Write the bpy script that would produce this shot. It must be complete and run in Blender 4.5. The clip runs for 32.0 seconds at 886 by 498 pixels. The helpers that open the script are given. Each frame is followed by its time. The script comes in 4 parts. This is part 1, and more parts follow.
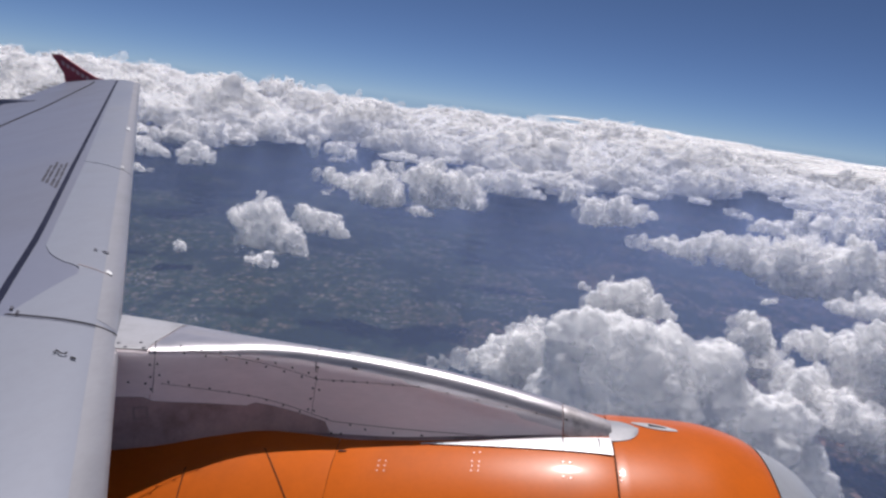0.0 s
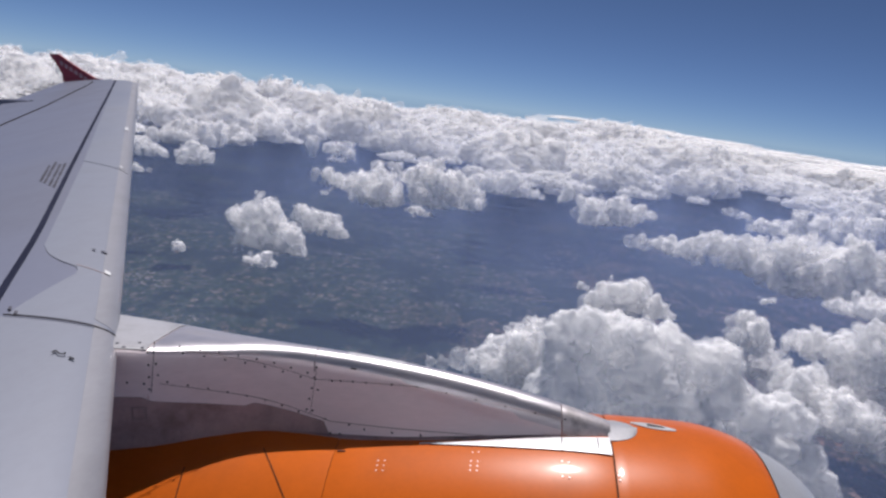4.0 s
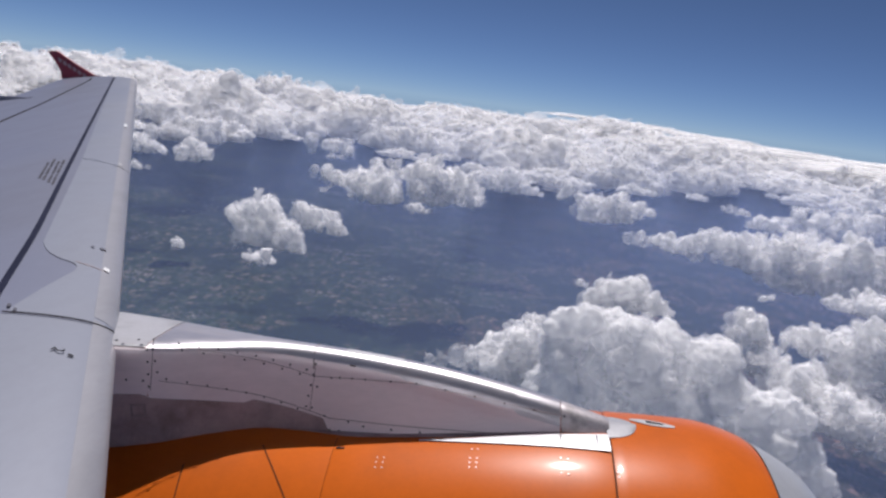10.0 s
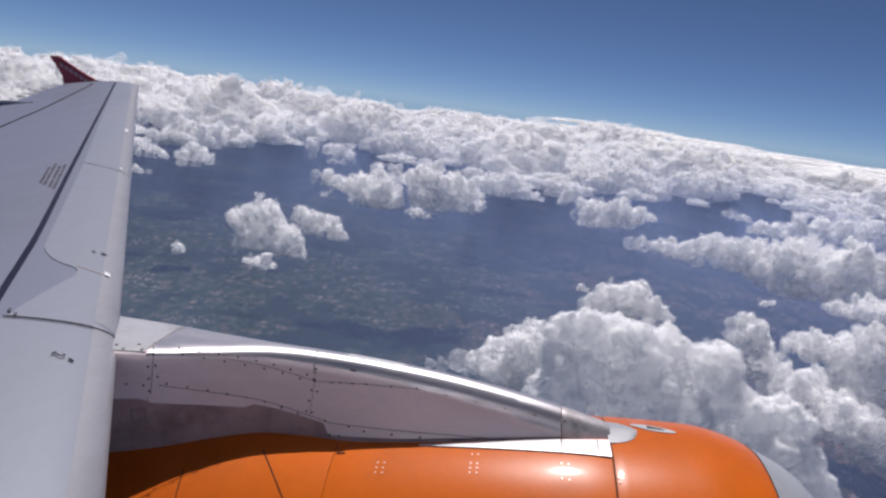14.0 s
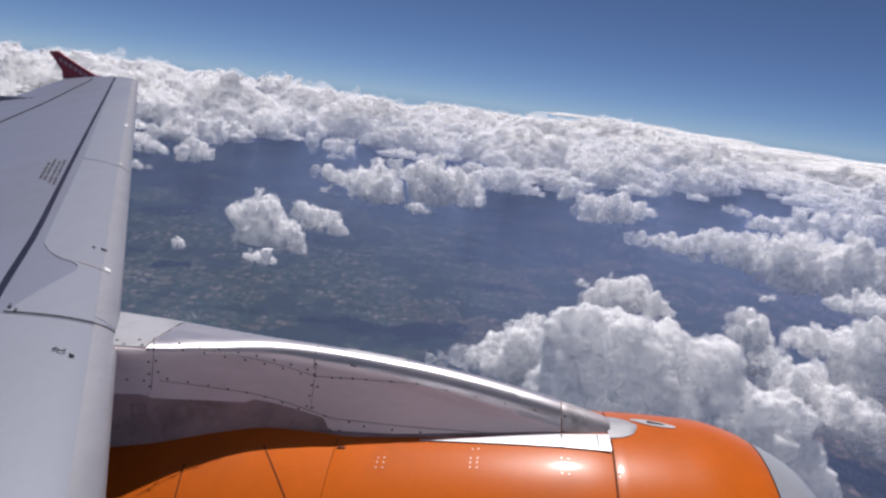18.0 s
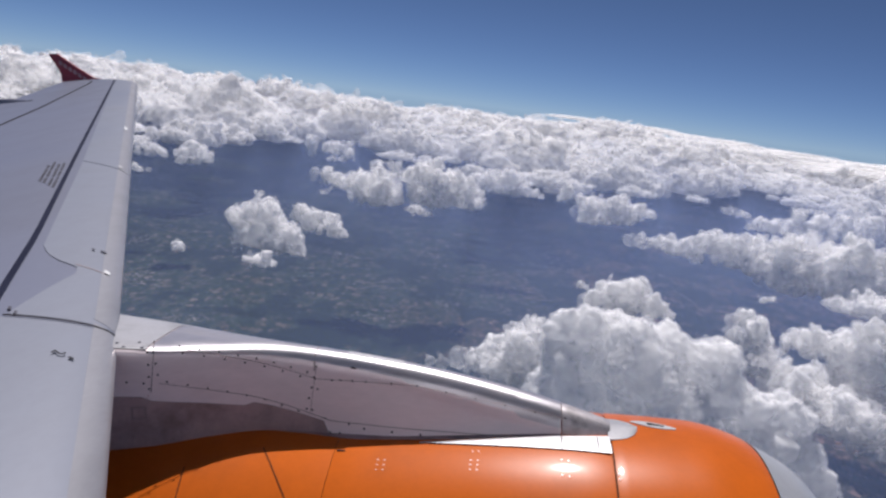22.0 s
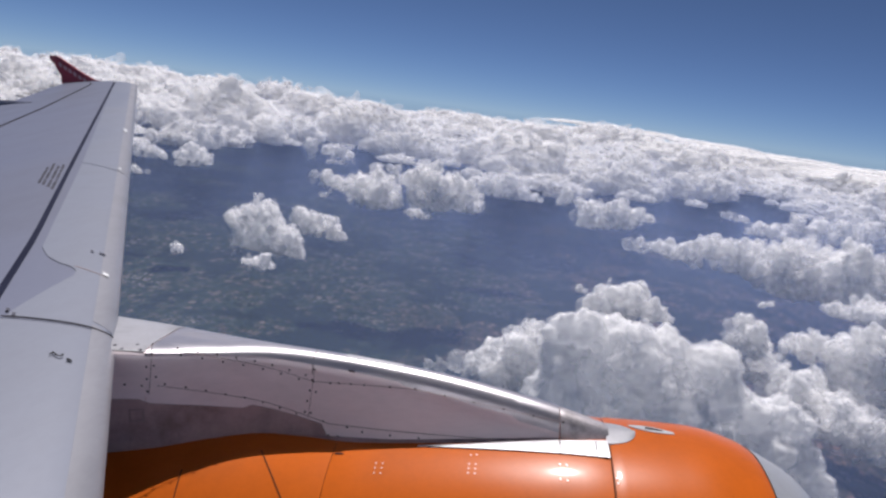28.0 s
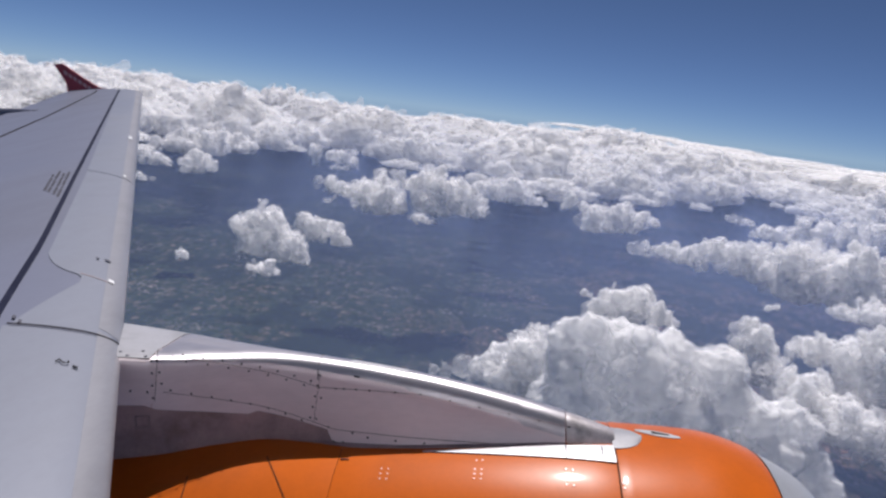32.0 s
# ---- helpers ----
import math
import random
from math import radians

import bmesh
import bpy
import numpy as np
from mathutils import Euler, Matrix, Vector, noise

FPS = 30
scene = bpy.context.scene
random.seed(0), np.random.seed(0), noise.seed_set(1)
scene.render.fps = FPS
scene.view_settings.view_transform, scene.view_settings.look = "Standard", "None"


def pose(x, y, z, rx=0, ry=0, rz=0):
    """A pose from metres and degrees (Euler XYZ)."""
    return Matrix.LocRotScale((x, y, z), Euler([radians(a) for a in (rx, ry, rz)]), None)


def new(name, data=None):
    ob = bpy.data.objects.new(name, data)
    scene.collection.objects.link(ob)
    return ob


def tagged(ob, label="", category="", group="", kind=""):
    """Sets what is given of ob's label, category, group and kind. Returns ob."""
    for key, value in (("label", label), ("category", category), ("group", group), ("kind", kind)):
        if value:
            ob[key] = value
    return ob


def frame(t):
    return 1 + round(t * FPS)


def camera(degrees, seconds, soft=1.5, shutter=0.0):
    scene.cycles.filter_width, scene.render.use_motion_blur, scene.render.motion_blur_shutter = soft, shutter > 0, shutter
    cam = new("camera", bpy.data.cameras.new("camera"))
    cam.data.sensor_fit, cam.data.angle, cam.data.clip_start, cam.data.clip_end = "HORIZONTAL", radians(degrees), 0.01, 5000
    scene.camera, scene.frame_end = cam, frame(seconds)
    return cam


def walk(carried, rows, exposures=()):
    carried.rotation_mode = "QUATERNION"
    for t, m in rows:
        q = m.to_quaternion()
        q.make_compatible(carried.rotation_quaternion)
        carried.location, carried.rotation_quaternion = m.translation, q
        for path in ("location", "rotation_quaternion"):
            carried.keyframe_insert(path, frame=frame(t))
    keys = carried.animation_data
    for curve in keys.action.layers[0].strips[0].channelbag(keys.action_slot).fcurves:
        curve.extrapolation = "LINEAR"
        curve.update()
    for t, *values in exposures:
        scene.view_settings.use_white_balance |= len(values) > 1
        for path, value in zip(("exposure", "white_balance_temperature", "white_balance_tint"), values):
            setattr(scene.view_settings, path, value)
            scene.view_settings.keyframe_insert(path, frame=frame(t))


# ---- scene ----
EYE = 250.0                      # height of the cabin window over the land
WAY = pose(0, 0, EYE) @ pose(0, 0, 0, 0, 0, 5.0) @ pose(0, 0, 0, 79.0, 0, 0) @ pose(0, 0, 0, 0, 0, 7.5)

# the small sway of the camera at the window: seconds, turn to the left, tilt up, lean (degrees)
SWAY = (
    (0, 0.002, 0.133, 0.057), (0.5, 0.036, 0.256, 0.05), (1, 0.071, 0.271, 0.046), (1.5, 0.05, 0.286, -0.022), (2, 0.053, 0.262, 0.005),
    (2.5, -0.008, 0.171, -0.044), (3, -0.028, 0.116, 0.022), (3.5, -0.095, 0.103, -0.002), (5.5, -0.071, 0.267, 0.071), (6, -0.071, 0.278, 0.015),
    (6.5, -0.072, 0.137, 0.077), (7, -0.114, -0.031, 0.023), (7.5, -0.136, -0.071, 0.056), (8, -0.144, -0.031, 0.057), (8.5, -0.123, -0.032, -0.009),
    (9, -0.132, -0.136, -0.021), (9.5, -0.133, -0.141, 0.027), (10, -0.162, -0.096, 0.014), (10.5, -0.167, 0.007, 0.026), (11, -0.153, 0.117, -0.038),
    (11.5, -0.142, 0.254, 0.052), (12, -0.126, 0.236, 0.007), (12.5, -0.077, 0.231, 0.021), (13, -0.112, 0.224, 0.02), (13.5, -0.132, 0.237, 0.016),
    (14, -0.115, 0.265, 0.061), (14.5, -0.072, 0.235, 0.001), (16.5, -0.121, 0.01, 0.136), (17, -0.015, 0.019, 0.076), (17.5, -0.009, -0.103, 0.082),
    (18, -0.104, -0.091, 0.033), (18.5, -0.208, -0.056, -0.044), (19, -0.15, 0.052, -0.012), (19.5, -0.094, 0.116, -0.012), (20, -0.086, 0.115, -0.011),
    (20.5, -0.13, 0.06, -0.076), (21, -0.188, -0.058, -0.052), (21.5, -0.265, 0.007, -0.037), (22, -0.132, 0.063, -0.095), (22.5, 0.004, 0.119, -0.065),
    (23, 0.124, 0.264, -0.073), (23.5, 0.105, 0.249, -0.109), (24, -0.069, 0.09, -0.02), (24.5, -0.142, -0.032, -0.008), (26.5, 0.132, 0.382, 0.062),
    (27, 0.044, 0.225, -0.012), (27.5, -0.182, 0.228, -0.129), (28, -0.208, 0.313, 0.16), (28.5, -0.173, 0.155, 0.087), (29, -0.124, 0.226, 0.031),
    (29.5, -0.225, 0.095, 0.005), (30, -0.274, 0.127, -0.062), (30.5, -0.168, 0.347, -0.113), (31, -0.022, 0.578, -0.06), (31.5, 0.108, 0.608, -0.096),
    (32, 0.133, 0.685, -0.171),
)

cam = camera(60.0, 32.0, soft=2.5)
walk(cam, [(t, WAY @ pose(0, 0, 0, up, turn, tip)) for t, turn, up, tip in SWAY], exposures=((0.0, 0.0, 6480, 16), (32.0, 0.0, 6480, 16)))

scene.cycles.transparent_max_bounces = 128      # thin haze and cloud edges lie one behind another
scene.cycles.max_bounces, scene.cycles.diffuse_bounces, scene.cycles.transmission_bounces = 18, 12, 12      # light wanders far in clouds

# ---- sky and sun ----
SUN = Vector((-0.05, 0.44, 0.895)).normalized()
world = bpy.data.worlds.new("sky")
scene.world = world
world.use_nodes = True
wn = world.node_tree
wn.nodes.clear()
sky = wn.nodes.new("ShaderNodeTexSky")
sky.sky_type = 'NISHITA'
sky.sun_disc = False
sky.sun_elevation = math.asin(SUN.z)
sky.sun_rotation = math.atan2(SUN.x, SUN.y)
sky.altitude = 9000
sky.air_density, sky.dust_density, sky.ozone_density = 1.0, 0.0, 4.0
back = wn.nodes.new("ShaderNodeBackground")
back.inputs["Strength"].default_value = 0.061
wout = wn.nodes.new("ShaderNodeOutputWorld")
wn.links.new(sky.outputs[0], back.inputs[0])
wn.links.new(back.outputs[0], wout.inputs[0])

lamp = bpy.data.lights.new("sun", 'SUN')
lamp.energy, lamp.angle, lamp.color = 4.6, radians(0.6), (1.0, 0.98, 0.95)
new("sun", lamp).matrix_world = Matrix.Translation((0, 0, 400)) @ SUN.to_track_quat("Z", "Y").to_matrix().to_4x4()


# ---- materials ----
def shader(name):
    m = bpy.data.materials.new(name)
    m.use_nodes = True
    nt = m.node_tree
    return m, nt, nt.nodes, nt.nodes["Principled BSDF"]


def texture(nt, kind, scale, detail=4.0, rough=0.55, coords="Object", stretch=(1, 1, 1)):
    tc = nt.nodes.new("ShaderNodeTexCoord")
    mp = nt.nodes.new("ShaderNodeMapping")
    mp.inputs["Scale"].default_value = stretch
    tx = nt.nodes.new(kind)
    tx.inputs["Scale"].default_value = scale
    if kind == "ShaderNodeTexNoise":
        tx.inputs["Detail"].default_value, tx.inputs["Roughness"].default_value = detail, rough
    nt.links.new(tc.outputs[coords], mp.inputs[0])
    nt.links.new(mp.outputs[0], tx.inputs["Vector"])
    return tx


def ramp(nt, source, stops):
    r = nt.nodes.new("ShaderNodeValToRGB")
    while len(r.color_ramp.elements) < len(stops):
        r.color_ramp.elements.new(0.5)
    for e, (p, c) in zip(r.color_ramp.elements, stops):
        e.position, e.color = p, (*c, 1) if len(c) == 3 else c
    nt.links.new(source, r.inputs[0])
    return r


def mix(nt, fac, a, b, mode='MIX'):
    m = nt.nodes.new("ShaderNodeMix")
    m.data_type, m.blend_type = 'RGBA', mode
    for socket, value in ((m.inputs[0], fac), (m.inputs[6], a), (m.inputs[7], b)):
        if isinstance(value, (int, float)):
            socket.default_value = value
        elif isinstance(value, tuple):
            socket.default_value = (*value, 1)
        else:
            nt.links.new(value, socket)
    return m.outputs[2]


def paint(name, colour, rough=0.35, metal=0.0, coat=0.0, dirt=0.12, dirt_scale=1.6, stretch=(1, 1, 1), bump=0.02, spec=0.5):
    """Aircraft paint or metal: broad stains, fine grain, slightly uneven gloss."""
    m, nt, nodes, bsdf = shader(name)
    broad = texture(nt, "ShaderNodeTexNoise", dirt_scale, 5, 0.6, stretch=stretch)
    fine = texture(nt, "ShaderNodeTexNoise", 38, 3, 0.6, stretch=stretch)
    dark = tuple(c * (1 - 2.2 * dirt) for c in colour)
    lite = tuple(min(1, c * (1 + dirt * 0.7)) for c in colour)
    base = ramp(nt, broad.outputs[0], ((0.3, dark), (0.52, colour), (0.75, lite)))
    grain = ramp(nt, fine.outputs[0], ((0.3, (1 - dirt,) * 3), (0.6, (1, 1, 1))))
    nt.links.new(mix(nt, 0.6, base.outputs[0], grain.outputs[0], 'MULTIPLY'), bsdf.inputs["Base Color"])
    gl = ramp(nt, broad.outputs[0], ((0.25, (rough + 0.10,) * 3), (0.75, (max(0.03, rough - 0.05),) * 3)))
    nt.links.new(gl.outputs[0], bsdf.inputs["Roughness"])
    bsdf.inputs["Metallic"].default_value = metal
    bsdf.inputs["Coat Weight"].default_value = coat
    bsdf.inputs["Specular IOR Level"].default_value = spec
    bsdf.inputs["Coat Roughness"].default_value = 0.08
    bp = nt.nodes.new("ShaderNodeBump")
    bp.inputs["Strength"].default_value, bp.inputs["Distance"].default_value = bump, 0.02
    nt.links.new(broad.outputs[0], bp.inputs["Height"])
    nt.links.new(bp.outputs[0], bsdf.inputs["Normal"])
    return m


BOX_GREY = paint("wing_grey", (0.172, 0.184, 0.246), 0.38, dirt=0.07, dirt_scale=0.9, stretch=(1, 0.3, 1))
SLAT_GREY = paint("slat_grey", (0.236, 0.252, 0.304), 0.36, dirt=0.06, dirt_scale=1.2, stretch=(1, 0.4, 1))
EDGE_METAL = paint("leading_edge_metal", (0.305, 0.305, 0.332), 0.36, metal=0.10, dirt=0.1, stretch=(1, 0.3, 1))
SEAL = paint("seal_black", (0.016, 0.019, 0.042), 0.75, dirt=0.1, spec=0.08)
SEAM = paint("seam_dark", (0.035, 0.033, 0.038), 0.8, dirt=0.1, spec=0.08)
ORANGE = paint("orange_paint", (0.58, 0.120, 0.010), 0.30, coat=0.17, dirt=0.08, dirt_scale=1.6, spec=0.11)
LIP = paint("lip_metal", (0.56, 0.57, 0.59), 0.40, metal=0.55, dirt=0.08)
TITAN = paint("pylon_metal", (0.66, 0.63, 0.66), 0.31, metal=0.88, dirt=0.13, dirt_scale=5.0, stretch=(0.35, 1, 1.5), bump=0.10)
# pale pink base: light bounced off the orange cowl is put into the colour
PYLON_PINK_BOUNCE = paint("pylon_side_bounce_metal", (0.87, 0.76, 0.77), 0.33, metal=0.30, dirt=0.07, dirt_scale=2.4, stretch=(0.4, 1, 1.5))
NOSE_METAL = paint("weathered_nose_metal", (0.58, 0.54, 0.55), 0.40, metal=0.62, dirt=0.22, dirt_scale=9, bump=0.08)
FAINT = paint("faint_seam", (0.34, 0.28, 0.285), 0.7, spec=0.2)
PYLON_WHITE = paint("pylon_white", (0.40, 0.40, 0.425), 0.36, dirt=0.14, dirt_scale=4.0)
COWL_SEAM = paint("cowl_seam_brown", (0.11, 0.035, 0.012), 0.7, spec=0.1)
DARK_METAL = paint("pylon_dark_metal", (0.42, 0.31, 0.32), 0.42, metal=0.3, dirt=0.2, dirt_scale=4)
WHITE_METAL = paint("bare_strip", (0.66, 0.65, 0.665), 0.33, metal=0.4, dirt=0.11, dirt_scale=7)
FADED = paint("faded_stencil", (0.10, 0.10, 0.125), 0.7, spec=0.2)
SCREW = paint("screw_dark", (0.065, 0.055, 0.058), 0.5, metal=0.5)
RIVET = paint("rivet_pale", (0.80, 0.50, 0.40), 0.35, metal=0.1)
RED = paint("fence_red", (0.42, 0.045, 0.06), 0.35, coat=0.3)
PALE_RED = paint("fence_lettering", (0.60, 0.34, 0.36), 0.4)
BODY_WHITE = paint("fuselage_white", (0.82, 0.82, 0.82), 0.3, coat=0.3, dirt=0.05)
BLACK = paint("hollow_black", (0.012, 0.012, 0.012), 0.8)
GLINT_WHITE = paint("glint_white", (0.85, 0.85, 0.85), 0.2, dirt=0.02)


def mist_material(name, shade, passing):
    """Cloud: the light that falls on it is scattered to both sides."""
    m = bpy.data.materials.new(name)
    m.use_nodes = True
    nt = m.node_tree
    nt.nodes.clear()
    n = texture(nt, "ShaderNodeTexNoise", 0.05, 5, 0.6)
    c = ramp(nt, n.outputs[0], ((0.25, tuple(s * 0.985 for s in shade)), (0.7, shade)))
    kinds = [nt.nodes.new("ShaderNodeBsdf" + k) for k in ("Diffuse", "Translucent")]
    both, out = nt.nodes.new("ShaderNodeMixShader"), nt.nodes.new("ShaderNodeOutputMaterial")
    both.inputs[0].default_value = passing
    for k, node in enumerate(kinds):
        nt.links.new(c.outputs[0], node.inputs["Color"])
        nt.links.new(node.outputs[0], both.inputs[k + 1])
    nt.links.new(both.outputs[0], out.inputs[0])
    return m


CLOUD = mist_material("cloud_white", (0.9995, 0.9995, 0.9995), 0.54)
# darker copy of the cloud colour: the far deck's dulled light put into it
DIMMED_CLOUD = mist_material("dimmed_cloud_white", (0.945, 0.945, 0.945), 0.48)


def fringe_material():
    """The thin edge of a cloud: part of the light goes straight through, the rest is scattered to both sides."""
    m = bpy.data.materials.new("cloud_fringe")
    m.use_nodes = True
    nt = m.node_tree
    nt.nodes.clear()
    n = texture(nt, "ShaderNodeTexNoise", 0.07, 3, 0.5)
    a = ramp(nt, n.outputs[0], ((0.32, (0.15,) * 3), (0.68, (0.31,) * 3)))
    kinds = [nt.nodes.new("ShaderNodeBsdf" + k) for k in ("Diffuse", "Translucent", "Transparent")]
    for node in kinds[:2]:
        node.inputs["Color"].default_value = (0.998, 0.998, 0.998, 1)
    half, whole = nt.nodes.new("ShaderNodeMixShader"), nt.nodes.new("ShaderNodeMixShader")
    half.inputs[0].default_value = 0.55
    nt.links.new(kinds[0].outputs[0], half.inputs[1])
    nt.links.new(kinds[1].outputs[0], half.inputs[2])
    nt.links.new(a.outputs[0], whole.inputs[0])
    nt.links.new(kinds[2].outputs[0], whole.inputs[1])
    nt.links.new(half.outputs[0], whole.inputs[2])
    out = nt.nodes.new("ShaderNodeOutputMaterial")
    nt.links.new(whole.outputs[0], out.inputs[0])
    return m


FRINGE = fringe_material()


def land_material():
    """Farmland from high up: fields with hedges, woods, brown ploughland, villages."""
    m, nt, nodes, bsdf = shader("farmland")
    fields = texture(nt, "ShaderNodeTexVoronoi", 0.13, stretch=(1.2, 0.7, 1))
    edges = texture(nt, "ShaderNodeTexVoronoi", 0.13, stretch=(1.2, 0.7, 1))
    edges.feature = 'DISTANCE_TO_EDGE'
    plots = texture(nt, "ShaderNodeTexVoronoi", 0.16)
    houses = texture(nt, "ShaderNodeTexVoronoi", 0.42)
    woods = texture(nt, "ShaderNodeTexNoise", 0.0085, 8, 0.68, stretch=(1, 0.6, 1))
    region = texture(nt, "ShaderNodeTexNoise", 0.0022, 3, 0.5)
    small = texture(nt, "ShaderNodeTexNoise", 0.35, 4, 0.7)
    town = texture(nt, "ShaderNodeTexNoise", 0.010, 3, 0.6)

    def hashed(tex, k):
        s = nodes.new("ShaderNodeSeparateColor")
        nt.links.new(tex.outputs["Color"], s.inputs[0])
        return s.outputs[k]
    crop = ramp(nt, hashed(fields, 0), ((0.0, (0.016, 0.032, 0.026)), (0.35, (0.028, 0.049, 0.033)), (0.6, (0.050, 0.070, 0.048)),
                                        (0.85, (0.085, 0.082, 0.062)), (1.0, (0.18, 0.145, 0.115))))
    earth = ramp(nt, hashed(fields, 1), ((0.0, (0.044, 0.048, 0.040)), (0.45, (0.100, 0.078, 0.064)), (0.8, (0.19, 0.125, 0.10)), (1.0, (0.31, 0.205, 0.165))))
    # more bare earth ahead, more green behind
    tc, ahead, drift = (nodes.new("ShaderNode" + k) for k in ("TexCoord", "VectorMath", "Math"))
    ahead.operation, drift.operation = 'DOT_PRODUCT', 'MULTIPLY_ADD'
    ahead.inputs[1].default_value = (1.0, -0.10, 0.0)
    nt.links.new(tc.outputs["Object"], ahead.inputs[0])
    nt.links.new(ahead.outputs["Value"], drift.inputs[0])
    drift.inputs[1].default_value = 0.0008
    nt.links.new(region.outputs[0], drift.inputs[2])
    reg = ramp(nt, drift.outputs[0], ((0.34, (0, 0, 0)), (0.52, (1, 1, 1))))
    land = mix(nt, reg.outputs[0], crop.outputs[0], earth.outputs[0])
    plot = ramp(nt, hashed(plots, 0), ((0.0, (0.72, 0.74, 0.72)), (1.0, (1.25, 1.2, 1.15))))
    land = mix(nt, 1.0, land, plot.outputs[0], 'MULTIPLY')
    hedge = ramp(nt, edges.outputs[0], ((0.03, (1, 1, 1)), (0.07, (0, 0, 0))))
    land = mix(nt, hedge.outputs[0], land, (0.022, 0.042, 0.022))
    wood = ramp(nt, woods.outputs[0], ((0.49, (0, 0, 0)), (0.53, (1, 1, 1))))
    land = mix(nt, wood.outputs[0], land, (0.012, 0.024, 0.018))
    roofs = ramp(nt, hashed(houses, 0), ((0.86, (0, 0, 0)), (0.90, (1, 1, 1))))
    built = ramp(nt, town.outputs[0], ((0.57, (0, 0, 0)), (0.63, (1, 1, 1))))
    land = mix(nt, mix(nt, 1.0, roofs.outputs[0], built.outputs[0], 'MULTIPLY'), land, (0.30, 0.26, 0.23))
    fine = ramp(nt, small.outputs[0], ((0.3, (0.50, 0.52, 0.54)), (0.7, (1.05, 1.0, 0.98))))
    nt.links.new(mix(nt, 1.0, land, fine.outputs[0], 'MULTIPLY'), bsdf.inputs["Base Color"])
    bsdf.inputs["Roughness"].default_value = 0.95
    bsdf.inputs["Specular IOR Level"].default_value = 0.1
    return m


LAND = land_material()


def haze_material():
    """Stand-in sheet for thin summer haze: lets most light through and scatters the rest, bluish; opacity rises towards
    the cloud deck to imitate distance haze.
    """
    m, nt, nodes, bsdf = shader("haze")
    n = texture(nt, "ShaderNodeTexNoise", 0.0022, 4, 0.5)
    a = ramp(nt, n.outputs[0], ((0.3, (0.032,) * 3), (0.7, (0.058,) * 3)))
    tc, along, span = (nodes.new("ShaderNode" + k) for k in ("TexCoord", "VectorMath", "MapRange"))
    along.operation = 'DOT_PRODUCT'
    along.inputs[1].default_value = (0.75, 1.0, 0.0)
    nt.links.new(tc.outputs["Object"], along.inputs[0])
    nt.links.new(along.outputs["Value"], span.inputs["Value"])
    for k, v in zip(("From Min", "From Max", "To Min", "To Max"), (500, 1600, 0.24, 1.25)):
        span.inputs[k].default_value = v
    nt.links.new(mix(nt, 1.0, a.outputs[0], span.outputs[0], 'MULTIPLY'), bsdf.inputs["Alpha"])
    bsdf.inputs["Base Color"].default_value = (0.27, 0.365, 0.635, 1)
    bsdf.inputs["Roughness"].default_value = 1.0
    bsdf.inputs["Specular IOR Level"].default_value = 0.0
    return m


HAZE_SHEET = haze_material()


# ---- building helpers ----
def mesh(name, verts, faces, mat, smooth=True):
    me = bpy.data.meshes.new(name)
    me.from_pydata([tuple(v) for v in verts], [], faces)
    me.materials.append(mat)
    if smooth:
        me.shade_smooth()
        me.set_sharp_from_angle(angle=radians(38))
    me.update()
    return me


def part(name, data, parent, label=""):
    ob = new(name, data)
    ob.parent = parent
    return tagged(ob, label=label)


def grid(rows, close_u=False, close_v=False):
    """Vertices and faces of a loft through rows of points."""
    n, k = len(rows), len(rows[0])
    verts = [p for row in rows for p in row]
    faces = [(i % n * k + j, i % n * k + (j + 1) % k, (i + 1) % n * k + (j + 1) % k, (i + 1) % n * k + j)
             for i in range(n if close_u else n - 1) for j in range(k if close_v else k - 1)]
    return verts, faces


def slab(rows, depth):
    """A plate through rows of (point, normal), with its thickness below the surface."""
    n, k = len(rows), len(rows[0])
    up = [p for row in rows for p, _ in row]
    low = [p - m * depth for row in rows for p, m in row]
    faces = []
    for i in range(n - 1):
        for j in range(k - 1):
            a, b, c, d = i * k + j, i * k + j + 1, (i + 1) * k + j + 1, (i + 1) * k + j
            faces += [(a, b, c, d), (a + n * k, d + n * k, c + n * k, b + n * k)]
    rim = [j for j in range(k)] + [i * k + k - 1 for i in range(1, n)] + [(n - 1) * k + j for j in range(k - 2, -1, -1)] + [i * k for i in range(n - 2, 0, -1)]
    for a, b in zip(rim, rim[1:] + rim[:1]):
        faces.append((a, a + n * k, b + n * k, b))
    return up + low, faces


def lerp(table, x):
    return float(np.interp(x, [p[0] for p in table], [p[1] for p in table]))


def smooth_table(table):
    """A smooth curve through the table, as a function (Catmull-Rom)."""
    xs, ys = [p[0] for p in table], [p[1] for p in table]

    def f(x):
        if x <= xs[0] or x >= xs[-1]:
            return ys[0] if x <= xs[0] else ys[-1]
        i = max(j for j in range(len(xs) - 1) if xs[j] <= x)
        h = xs[i + 1] - xs[i]
        s = (x - xs[i]) / h
        m0 = (ys[i + 1] - ys[max(i - 1, 0)]) / (xs[i + 1] - xs[max(i - 1, 0)]) * h
        m1 = (ys[min(i + 2, len(xs) - 1)] - ys[i]) / (xs[min(i + 2, len(xs) - 1)] - xs[i]) * h
        return (2 * s**3 - 3 * s**2 + 1) * ys[i] + (s**3 - 2 * s**2 + s) * m0 + (-2 * s**3 + 3 * s**2) * ys[i + 1] + (s**3 - s**2) * m1
    return f


